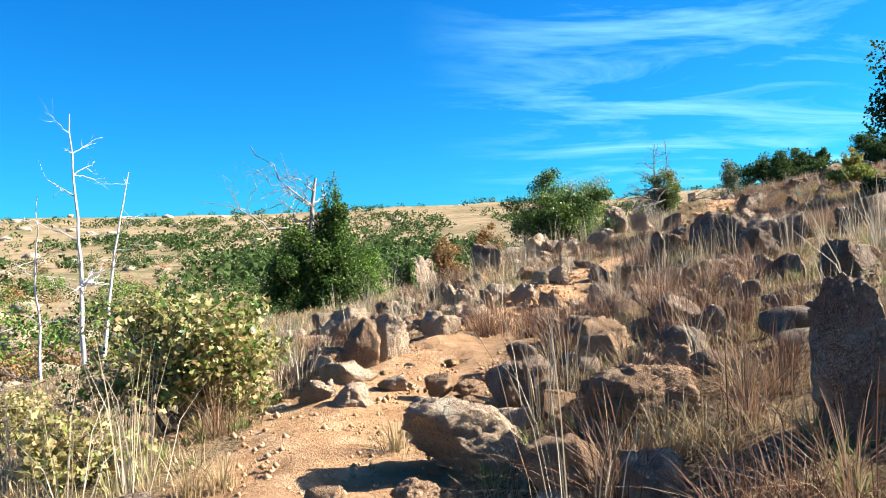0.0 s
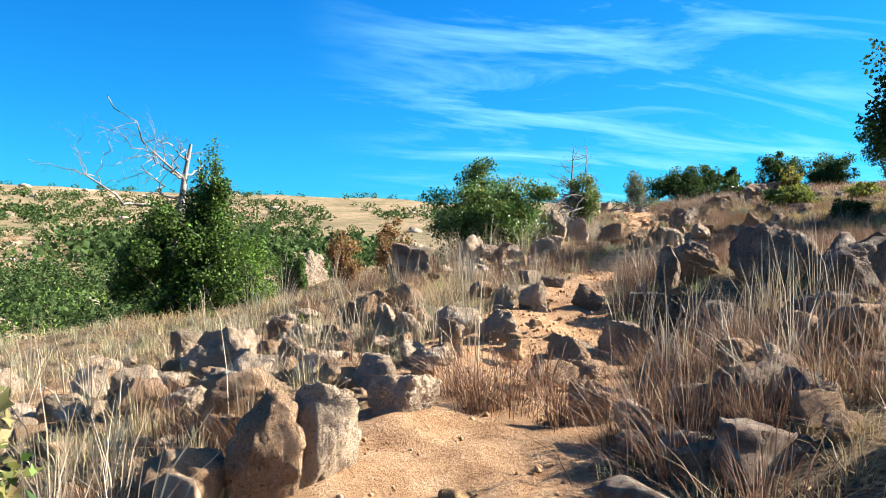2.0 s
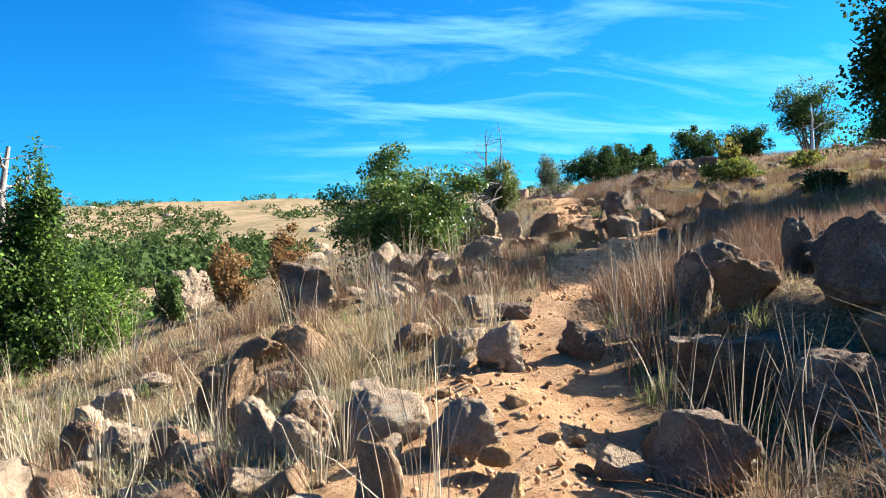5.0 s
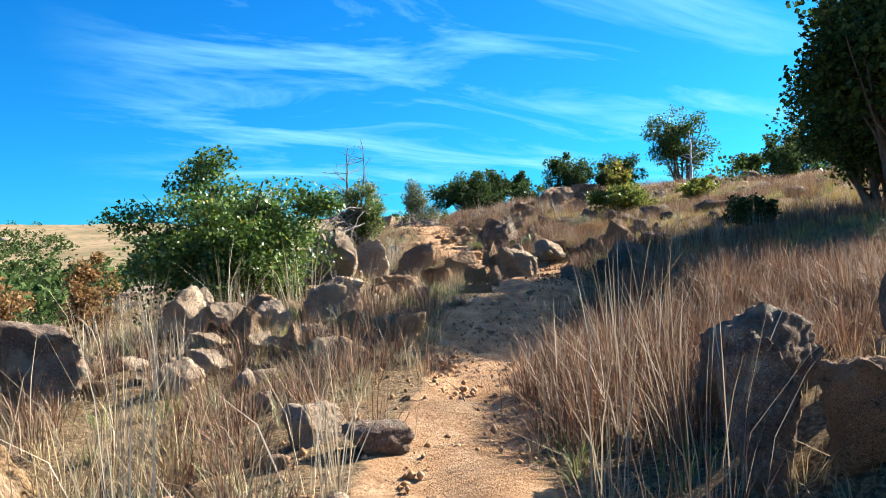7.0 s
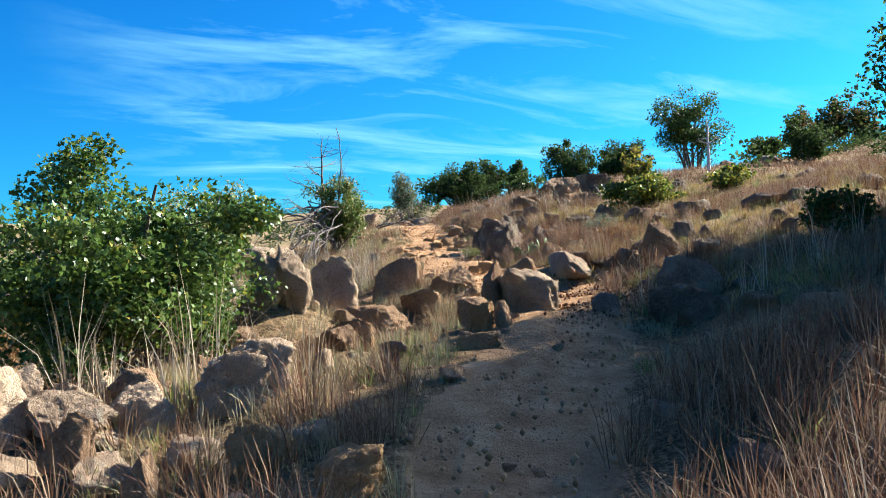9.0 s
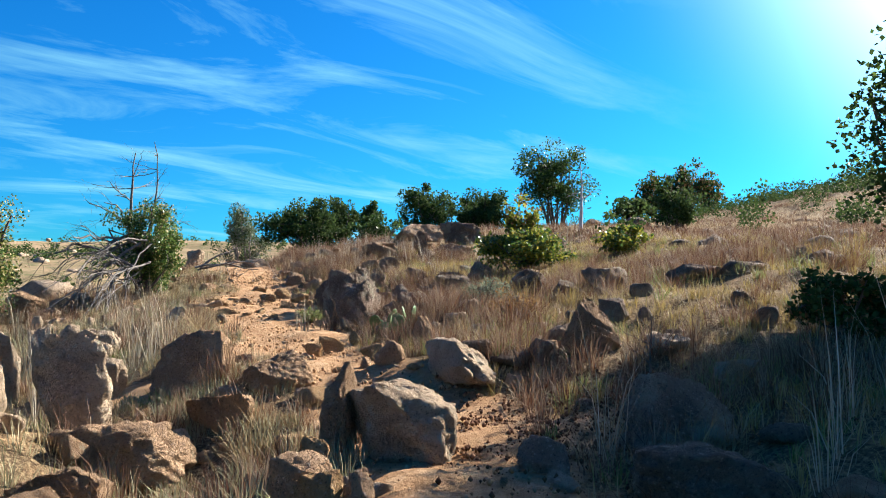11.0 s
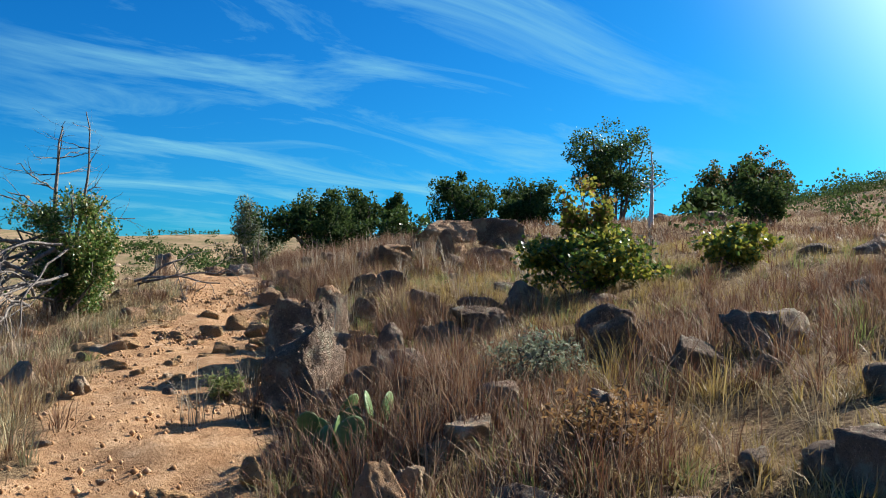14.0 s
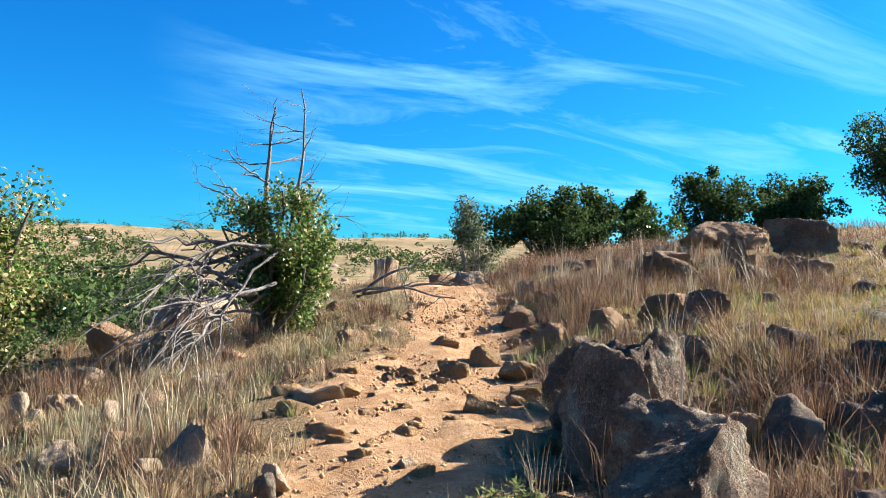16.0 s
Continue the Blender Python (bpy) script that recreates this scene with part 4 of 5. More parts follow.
# ---- grass ----
def blade_mesh(name, base, az, lean, h, w, mat, rng, steps=3):
    """Blades of grass as bent tapering strips: where they root, which way and how far they lean, how tall and wide."""
    N = len(base)
    t = np.array([0.0, 0.4, 0.75, 1.0]) if steps == 3 else np.array([0.0, 0.55, 1.0])
    out = np.stack([np.cos(az), np.sin(az), np.zeros(N)], -1)
    twist = az + math.pi / 2 + rng.uniform(-0.9, 0.9, N)
    side = np.stack([np.cos(twist), np.sin(twist), np.zeros(N)], -1)
    reach = (lean * h)[:, None] * t[None] ** 1.8
    up = h[:, None] * t[None] * (1 - 0.32 * np.minimum(lean, 1.4)[:, None] * t[None])
    mid = base[:, None, :] + reach[..., None] * out[:, None, :] + up[..., None] * np.array([0, 0, 1.0])
    taper = np.array([1.0, 0.85, 0.6]) if steps == 3 else np.array([1.0, 0.8])
    wid = (w[:, None] * taper[None])[..., None] * side[:, None, :] / 2
    v = np.concatenate([mid[:, :steps] - wid, mid[:, :steps] + wid, mid[:, steps:]], 1)
    f = np.array([(0, 3, 4), (0, 4, 1), (1, 4, 5), (1, 5, 2), (2, 5, 6)]) if steps == 3 else np.array([(0, 2, 3), (0, 3, 1), (1, 3, 4)])
    k = 2 * steps + 1
    return fast_mesh(name, v, (f[None] + k * np.arange(N)[:, None, None]).reshape(-1, 3), [mat])


def clumps(centres, per, height, spread, lean, width, mat, rng, name, label, category="grass"):
    """Tufts: so many blades round each centre."""
    C = len(centres)
    per = np.broadcast_to(per, C)
    idx = np.repeat(np.arange(C), per)
    N = len(idx)
    size = rng.uniform(0.65, 1.3, C)[idx]
    ang = rng.uniform(0, 2 * math.pi, N)
    rad = np.abs(rng.normal(0, 1, N)) * spread * size
    x, y = centres[idx, 0] + rad * np.cos(ang), centres[idx, 1] + rad * np.sin(ang)
    hh = np.broadcast_to(height, C)[idx]
    h = hh * size * rng.uniform(0.45, 1.1, N)
    ln = np.abs(rng.normal(0, lean, N)) + 0.08
    az = ang + rng.normal(0, 0.6, N)
    near = np.broadcast_to(width, C)[idx] * rng.uniform(0.7, 1.3, N)
    base = np.stack([x, y, ground(x, y) - 0.015], -1)
    me = blade_mesh(name, base, az, ln, h, near, mat, rng, 2)
    return tagged(new(name, me), label, category, kind="stuff")


def scatter(count, xr, yr, density, rng):
    """Points in a rectangle, kept as the density there (0 to 1) allows."""
    got = np.zeros((0, 2))
    while len(got) < count:
        p = np.stack([rng.uniform(*xr, count * 3), rng.uniform(*yr, count * 3)], -1)
        p = p[rng.rand(len(p)) < density(p[:, 0], p[:, 1])]
        got = np.concatenate([got, p])
    return got[:count]


rng = np.random.RandomState(11)


def off_trail(x, y):
    return np.clip(1 - 1.25 * bareness(x, y), 0, 1)


def patchy(seed, scale, lo, hi):
    return lambda x, y: smooth(lo, hi, fbm(x * scale, y * scale, 3, seed))


short_zone = lambda x, y: (1 - 0.55 * np.exp(-(((x - 13.3) / 1.4) ** 2 + ((y - 24.3) / 2.4) ** 2))) * 1 - 0.75 * np.exp(-(((x - 11.5) / 2.2) ** 2 + ((y - 20.3) / 2.0) ** 2))
pa, pb, pc, pd = patchy(61, 0.5, -0.5, 0.5), patchy(67, 0.4, -0.3, 0.5), patchy(71, 0.6, 0.0, 0.6), patchy(77, 0.45, -0.1, 0.5)
right_side = lambda x, y: 0.25 + 0.75 * smooth(-0.3, 1.2, across(x, y))
left_side = lambda x, y: smooth(-0.2, 1.0, -across(x, y))
nearband = lambda x, y: np.exp(-(np.abs(across(x, y)) / 5.5) ** 2)

c = scatter(7000, (-6, 20), (0.8, 36), lambda x, y: off_trail(x, y) * (0.35 + 0.65 * pa(x, y)) * nearband(x, y), rng)
clumps(c, 26, 0.16, 0.06, 0.8, 0.0042, STRAW, rng, "straw_grass", "short straw-coloured bunch grass on the slope")
c = scatter(2600, (-5, 20), (0.8, 36), lambda x, y: off_trail(x, y) * pb(x, y) * right_side(x, y) * nearband(x, y) * short_zone(x, y), rng)
clumps(c, 44, 0.32, 0.07, 0.55, 0.005, RED_STRAW, rng, "bluestem_grass", "reddish-brown dry bluestem in loose bunches")
c = scatter(300, (-4, 18), (0.8, 34), lambda x, y: off_trail(x, y) * pc(x, y) * nearband(x, y) * short_zone(x, y) ** 2, rng)
clumps(c, 16, 0.75, 0.06, 0.3, 0.006, PALE_STEM, rng, "tall_stems", "tall pale dry grass stems above the bunches")
c = scatter(1500, (-6, 14), (8, 34), lambda x, y: off_trail(x, y) * (0.2 + 0.8 * pd(x, y)) * left_side(x, y) * nearband(x, y), rng)
clumps(c, 30, 0.21, 0.05, 0.4, 0.005, GREY_FORB, rng, "grey_forbs", "grey-green dry forbs beside the trail", "plants")
c = scatter(500, (-5, 18), (1, 34), lambda x, y: off_trail(x, y) * pd(x + 9, y) * nearband(x, y), rng)
clumps(c, 24, 0.16, 0.05, 0.6, 0.009, GREEN_FORB, rng, "green_forbs", "low yellow-green weeds among the rocks", "plants")
c = scatter(2600, (9, 22), (14, 32), lambda x, y: off_trail(x, y) * (across(x, y) > 0.5) * (0.3 + 0.7 * pa(x + 5, y)), rng)
clumps(c, 26, 0.15, 0.05, 0.6, 0.006, YELLOW_STRAW, rng, "straw_tufts", "yellowish straw tufts on the slope")
c = scatter(600, (9, 22), (14, 32), lambda x, y: off_trail(x, y) * (across(x, y) > 0.5) * (0.2 + 0.8 * pd(x + 5, y)), rng)
clumps(c, 26, 0.18, 0.05, 0.55, 0.007, GREEN_FORB, rng, "green_tufts", "yellow-green weed tufts on the slope", "plants")
# further up the hill and along the shelf, coarser
c = scatter(8000, (4, 95), (2, 95), lambda x, y: (across(x, y) > 5) * np.exp(-np.hypot(x - 9, y - 18) / 34.0) * (0.3 + 0.7 * pb(x, y)), rng)
clumps(c, 22, 0.28, 0.16, 0.65, 0.011, RED_STRAW, rng, "far_bluestem", "reddish-brown dry grass over the hill")
c = scatter(3600, (-25, 75), (2, 75), lambda x, y: np.where(across(x, y) > 0, 0.3, 1.0) * (np.abs(across(x, y)) > 4) * np.exp(-np.hypot(x - 9, y - 18) / 26.0) * (0.3 + 0.7 * pa(x, y)), rng)
clumps(c, 24, 0.22, 0.16, 0.7, 0.010, STRAW, rng, "far_straw_grass", "straw-coloured grass over the hill")

# single big bunches, each a thing of its own: straw, reddish or pale
def bunch(x, y, h, spread, mat, label, n=110, lean=0.45, seed=1):
    r = np.random.RandomState(seed)
    ang = r.uniform(0, 2 * math.pi, n)
    rad = np.abs(r.normal(0, 1, n)) * spread
    px, py = rad * np.cos(ang), rad * np.sin(ang)
    z0 = gz(x, y)
    base = np.stack([px, py, ground(x + px, y + py) - z0 - 0.02], -1)
    me = blade_mesh("bluestem_clump", base, ang + r.normal(0, 0.5, n), np.abs(r.normal(0, lean, n)) + 0.05, h * r.uniform(0.35, 1.1, n), r.uniform(0.003, 0.006, n), mat, r)
    ob = tagged(new("bluestem_clump", me), label, "grass bunch", "big grass bunches", "stuff")
    ob.matrix_world = pose(x, y, z0)


B_RED, B_TALL, B_STRAW = "reddish dry bluestem bunch beside the trail", "tall pale dry grass stems in a loose bunch", "arching straw-coloured grass bunch"
for k, (x, y, h, sp, kind) in enumerate(((5.36, 14.12, 0.64, 0.18, 0), (4.87, 13.12, 0.57, 0.16, 0), (4.02, 12.21, 0.51, 0.14, 0), (4.38, 12.53, 0.91, 0.12, 1), (3.51, 16.89, 0.78, 0.11, 1), (3.52, 16.54, 0.86, 0.11, 1), (2.32, 13.11, 0.71, 0.15, 2), (2.64, 14.11, 0.62, 0.13, 2), (2.18, 13.08, 0.39, 0.10, 0), (2.02, 16.57, 0.45, 0.07, 1), (3.12, 14.39, 0.42, 0.10, 2))):
    bunch(x, y, h, sp, (RED_STRAW, PALE_STEM, STRAW)[kind], (B_RED, B_TALL, B_STRAW)[kind], (170, 30, 110)[kind], (0.5, 0.26, 0.6)[kind], 500 + k)
for k, (x, y, h, sp, kind) in enumerate(((5.36, 13.95, 0.57, 0.16, 0), (4.98, 14.30, 0.40, 0.12, 0), (5.12, 14.08, 0.50, 0.14, 0), (4.98, 13.78, 0.50, 0.14, 0), (4.74, 13.52, 0.46, 0.13, 0), (5.52, 13.79, 0.54, 0.15, 0), (5.37, 14.08, 1.06, 0.13, 1), (5.53, 13.93, 0.99, 0.13, 1), (5.82, 14.55, 0.50, 0.14, 0), (6.12, 14.46, 0.46, 0.13, 0), (6.02, 14.06, 0.44, 0.13, 0), (3.44, 11.15, 0.76, 0.10, 1), (3.37, 10.60, 0.78, 0.11, 1), (3.03, 15.45, 0.91, 0.12, 1), (0.76, 11.03, 0.63, 0.09, 1), (0.01, 8.98, 0.32, 0.09, 0), (-0.15, 9.44, 0.34, 0.09, 0))):
    bunch(x, y, h, sp, (RED_STRAW, PALE_STEM, STRAW)[kind], (B_RED, B_TALL, B_STRAW)[kind], (170, 30, 110)[kind], (0.5, 0.26, 0.6)[kind], 516 + k)
for k, (x, y, h, sp, kind) in enumerate(((1.88, 8.69, 0.34, 0.09, 0), (2.40, 7.79, 0.31, 0.09, 0), (2.36, 7.58, 0.31, 0.08, 0), (4.10, 10.01, 0.62, 0.13, 2), (3.05, 8.46, 0.39, 0.06, 1), (3.51, 9.42, 0.67, 0.09, 1), (1.28, 11.53, 0.29, 0.08, 0), (1.66, 5.02, 0.19, 0.06, 0), (0.46, 5.25, 0.27, 0.07, 2), (1.88, 10.45, 0.91, 0.12, 1), (2.59, 7.92, 0.63, 0.09, 1), (2.74, 6.43, 0.46, 0.12, 0), (4.24, 8.83, 0.47, 0.12, 0), (-0.26, 10.42, 0.42, 0.11, 0), (1.32, 4.67, 0.22, 0.07, 0), (1.53, 4.01, 0.30, 0.07, 2))):
    bunch(x, y, h, sp, (RED_STRAW, PALE_STEM, STRAW)[kind], (B_RED, B_TALL, B_STRAW)[kind], (170, 30, 110)[kind], (0.5, 0.26, 0.6)[kind], 532 + k)
for k, (x, y, h, sp, kind) in enumerate(((1.68, 3.96, 0.26, 0.07, 2), (-0.40, 4.87, 0.22, 0.06, 2), (-0.55, 4.81, 0.24, 0.06, 2), (2.07, 4.42, 0.26, 0.07, 2), (2.39, 4.61, 0.20, 0.06, 0), (1.96, 3.64, 0.20, 0.06, 2), (8.78, 22.14, 0.42, 0.11, 0), (11.00, 24.57, 0.44, 0.07, 1), (9.65, 18.48, 0.27, 0.07, 2), (8.27, 20.72, 0.31, 0.08, 2), (15.45, 29.91, 0.74, 0.10, 1), (11.40, 24.57, 0.27, 0.08, 0), (15.36, 24.29, 0.30, 0.08, 0), (15.61, 23.96, 0.29, 0.08, 0), (12.82, 21.75, 0.19, 0.06, 0), (12.66, 22.02, 0.20, 0.06, 0))):
    bunch(x, y, h, sp, (RED_STRAW, PALE_STEM, STRAW)[kind], (B_RED, B_TALL, B_STRAW)[kind], (170, 30, 110)[kind], (0.5, 0.26, 0.6)[kind], 548 + k)
for k, (x, y, h, sp, kind) in enumerate(((13.67, 26.34, 0.35, 0.09, 0), (13.70, 25.92, 0.38, 0.10, 0), (13.77, 25.66, 0.42, 0.11, 0), (13.52, 25.24, 0.44, 0.11, 0), (14.78, 26.25, 0.40, 0.06, 1), (14.17, 27.63, 0.38, 0.06, 1), (11.79, 25.58, 0.32, 0.06, 1), (18.00, 33.83, 0.49, 0.07, 1), (15.94, 28.04, 0.26, 0.07, 0), (13.09, 25.17, 0.35, 0.09, 0), (15.34, 28.49, 0.34, 0.06, 1))):
    bunch(x, y, h, sp, (RED_STRAW, PALE_STEM, STRAW)[kind], (B_RED, B_TALL, B_STRAW)[kind], (170, 30, 110)[kind], (0.5, 0.26, 0.6)[kind], 564 + k)


# many lower arching bunches on the banks beside the way
brng = random.Random(31)
made = 0
while made < 95:
    y = brng.choice((brng.uniform(1.6, 13), brng.uniform(1.6, 13), brng.uniform(16.5, 32)))
    side = brng.choice((1, 1, 1, -1))
    x = float(trail_line(y)[0]) + side * (0.95 + abs(brng.gauss(0, 1.1)))
    if float(bareness(x, y)) > 0.35 or float(from_tread(x, y)) < 0.6 or (3.2 < x < 5.4 and 9.5 < y < 12.6):
        continue
    kind = (0 if y < 14 else brng.choice((0, 0, 2))) if side > 0 else brng.choice((0, 2, 2))
    bunch(x, y, brng.uniform(0.3, 0.5), brng.uniform(0.08, 0.15), (RED_STRAW, PALE_STEM, STRAW)[kind], (B_RED, B_TALL, B_STRAW)[kind], 120, 0.85, 700 + made)
    made += 1


for k in range(16):
    x, y = brng.uniform(1.5, 3.6), brng.uniform(6.0, 10.0)
    bunch(x, y, brng.uniform(0.35, 0.6), brng.uniform(0.1, 0.16), RED_STRAW, B_RED, 150, 0.9, 860 + k)
# low red and yellow bunches up the slope beyond the bend
made = 0
while made < 70:
    x, y = brng.uniform(10.8, 17), brng.uniform(18.2, 28)
    if float(across(x, y)) < 0.9:
        continue
    kind = brng.choice((0, 0, 1))
    bunch(x, y, brng.uniform(0.25, 0.42), brng.uniform(0.07, 0.14), (RED_STRAW, YELLOW_STRAW)[kind], ("reddish dry bluestem bunch on the slope", "yellow straw grass bunch on the slope")[kind], 100, 0.7, 900 + made)
    made += 1


# ---- shrubs and trees ----
def part(name, me, parent, label=""):
    ob = new(name, me)
    ob.parent = parent
    if label:
        ob["label"] = label
    return ob


def tube(points, radii, sides=6):
    """A tapering limb along points. Returns corners and four-cornered faces."""
    co, fa = [], []
    for i, p in enumerate(points):
        a, b = points[max(i - 1, 0)], points[min(i + 1, len(points) - 1)]
        d = (b - a).normalized()
        u = d.orthogonal().normalized()
        w = d.cross(u)
        for k in range(sides):
            t = 2 * math.pi * k / sides
            co.append(p + radii[i] * (math.cos(t) * u + math.sin(t) * w))
    for i in range(len(points) - 1):
        for k in range(sides):
            fa.append((i * sides + k, i * sides + (k + 1) % sides, (i + 1) * sides + (k + 1) % sides, (i + 1) * sides + k))
    return co, fa


class Limbs:
    """Gathers limbs into one mesh."""

    def __init__(self):
        self.co, self.fa, self.each = [], [], []

    def add(self, points, radii, sides=6):
        co, fa = tube(points, radii, sides)
        k = len(self.co)
        self.each.append((co, fa))
        self.co += co
        self.fa += [tuple(v + k for v in f) for f in fa]

    def split(self, name, mat, root):
        """The first limb as a part of its own, every twig that forks from it as a piece under it."""
        main = None
        for co, fa in self.each:
            label = "twig" if main else name
            ob = part(label, fast_mesh(label, [v[:] for v in co], fa, [mat], True), main or root)
            main = main or ob

    def mesh(self, name, mat):
        return fast_mesh(name, [v[:] for v in self.co], self.fa, [mat], True)


def crooked(rng, start, end, r0, r1, kink=0.12, n=7):
    """A crooked line from start to end, and its thickness along it."""
    length = (end - start).length
    pts = []
    wander = Vector((0, 0, 0))
    for i in range(n + 1):
        t = i / n
        if 0 < i:
            wander += Vector([rng.gauss(0, kink * length / n) for _ in range(3)])
        pts.append(start.lerp(end, t) + wander * (0.3 + 0.7 * t))
    return pts, [r0 + (r1 - r0) * (i / n) ** 0.8 for i in range(n + 1)]


LEAF = {
    "plain": (np.array([(0, 0, 0), (0.5, 0.42, 0.08), (1, 0, -0.05), (0.45, -0.42, 0.08)]), np.array([(0, 1, 2), (0, 2, 3)])),
    "oak": (np.array([(0, 0, 0), (0.4, 0.45, 0.09), (0.5, 0.2, 0.03), (1, 0, -0.08), (0.5, -0.2, 0.03), (0.4, -0.45, 0.09)]), np.array([(0, 1, 2), (0, 2, 4), (0, 4, 5), (2, 3, 4)])),
    "spray": (np.array([(0, 0, 0), (0.5, 0.16, 0.05), (1, 0.02, 0.0), (0.5, -0.16, 0.05)]), np.array([(0, 1, 2), (0, 2, 3)])),
}


def leaf_mesh(name, centres, size, mat, rng, shape="plain", up=0.5):
    """Leaves at the points given, turned every way but rather facing up."""
    tv, tf = LEAF[shape]
    N = len(centres)
    nrm = rng.normal(0, 1, (N, 3)) + np.array([0, 0, up * 1.5])
    nrm /= np.linalg.norm(nrm, axis=1, keepdims=True)
    a = np.cross(nrm, rng.normal(0, 1, (N, 3)))
    a /= np.linalg.norm(a, axis=1, keepdims=True)
    b = np.cross(nrm, a)
    s = size * rng.uniform(0.65, 1.3, N)
    v = centres[:, None, :] + s[:, None, None] * (tv[None, :, :1] * a[:, None] + tv[None, :, 1:2] * b[:, None] + tv[None, :, 2:] * nrm[:, None])
    return fast_mesh(name, v, (tf[None] + len(tv) * np.arange(N)[:, None, None]).reshape(-1, 3), [mat])


def shrub(name, x, y, width, height, mat, label, category, seed, leaves=5000, leaf=0.06, shape="plain", trunk_h=0.1, stems=7, bark=None, base_z=None, second=None, lobes=26, deep=None, peak=None):
    """A bush or small tree: stems that fork out from the root, and leaves in uneven clumps at the ends."""
    rg, rn = random.Random(seed), np.random.RandomState(seed)
    z0 = gz(x, y) if base_z is None else base_z
    root = new(name)
    root.matrix_world = pose(x, y, z0 - 0.03)
    tagged(root, label, category)
    R = Vector((width / 2, (deep or width) / 2, (height * (1 - trunk_h)) / 2))
    mid = Vector((0, 0, height * trunk_h + R.z * (1.0 if trunk_h > 0.12 else 0.9)))
    trunk, arms, tips = Limbs(), [], []
    fork = Vector((rg.gauss(0, 0.03), rg.gauss(0, 0.03), max(0.12, height * trunk_h)))
    thick = min(0.022 * height + 0.012, 0.085)
    if trunk_h > 0.12:
        trunk.add(*crooked(rg, Vector((0, 0, 0)), fork, thick * 1.7, thick * 1.2, 0.1), 8)
    for k in range(stems):
        a = 2 * math.pi * (k + rg.random() * 0.7) / stems
        rad = rg.uniform(0.25, 0.75)
        end = mid + Vector((R.x * rad * math.cos(a), R.y * rad * math.sin(a), R.z * rg.uniform(-0.5, 0.7)))
        start = fork if trunk_h > 0.12 else Vector((rg.gauss(0, 0.05) * width, rg.gauss(0, 0.05) * width, 0))
        pts, rad_ = crooked(rg, start, end, thick * (0.8 if trunk_h > 0.12 else 0.7), thick * 0.2, 0.15)
        tips.append((end, 0.2))
        limbs = Limbs()
        arms.append(limbs)
        limbs.add(pts, rad_, 6)
        for _ in range(max(2, lobes // stems)):
            s = pts[rg.randrange(2, len(pts))]
            d = Vector((rg.gauss(0, 1), rg.gauss(0, 1), rg.gauss(0.1, 0.75))).normalized()
            rim = mid + Vector((R.x * d.x, R.y * d.y, R.z * d.z)) * rg.uniform(0.45, 0.9)
            p2, r2 = crooked(rg, s, rim, thick * 0.3, thick * 0.08, 0.25, 5)
            limbs.add(p2, r2, 4)
            tips.append((rim, rg.uniform(0.11, 0.24)))
            tips.append((p2[3], rg.uniform(0.10, 0.2)))
    if peak:  # a shoot that stands above the rest
        for q in range(7):
            tips.append((mid + Vector((peak[0] + rg.gauss(0, 0.12), rg.gauss(0, 0.12), R.z * 0.55 + peak[1] * q / 6)), 0.24 - 0.02 * q))
    # leaf clumps
    share = rn.dirichlet(np.ones(len(tips)) * 3.0)
    cs = []
    for (p, rad), q in zip(tips, share):
        k = max(6, int(leaves * q))
        pts = rn.normal(0, 1, (k, 3))
        pts *= (rn.rand(k, 1) ** 0.45) / np.linalg.norm(pts, axis=1, keepdims=True)
        pts = pts * np.array([R.x, R.y, R.z * 0.9]) * rad * 1.35
        cs.append(pts + np.array(p))
    cs = np.concatenate(cs)
    cs = cs[cs[:, 2] > 0.04]
    if trunk_h > 0.12:
        part("trunk", trunk.mesh("trunk", bark or BARK), root)
    for limbs in arms:
        part("branch", limbs.mesh("branch", bark or BARK), root)
    if second:
        pick = rn.rand(len(cs)) < second[1]
        part("crown", leaf_mesh("crown", cs[~pick], leaf, mat, rn, shape), root)
        part("turned_leaves", leaf_mesh("turned_leaves", cs[pick], leaf, second[0], rn, shape), root, second[2])
    else:
        part("crown", leaf_mesh("crown", cs, leaf, mat, rn, shape), root)
    return root


def deadwood(limbs_list, rg, start, way, length, radius, depth, droop=0.0, sides=6, kink=0.3):
    """A bare limb with forks; every main one is gathered on its own."""
    end = start + way.normalized() * length
    pts, rad = crooked(rg, start, end, radius, radius * 0.35, kink, 8)
    if droop:
        for i, p in enumerate(pts):
            p.z -= droop * length * (i / 8) ** 2
    limbs_list.add(pts, rad, sides)
    if depth > 0:
        for k in range(rg.randint(3, 5)):
            i = rg.randrange(3, 9)
            d = (pts[i] - pts[i - 1]).normalized() + Vector([rg.gauss(0, 0.65) for _ in range(3)])
            deadwood(limbs_list, rg, pts[i], d, length * rg.uniform(0.3, 0.6), rad[i] * 0.65, depth - 1, droop, max(4, sides - 1), kink)


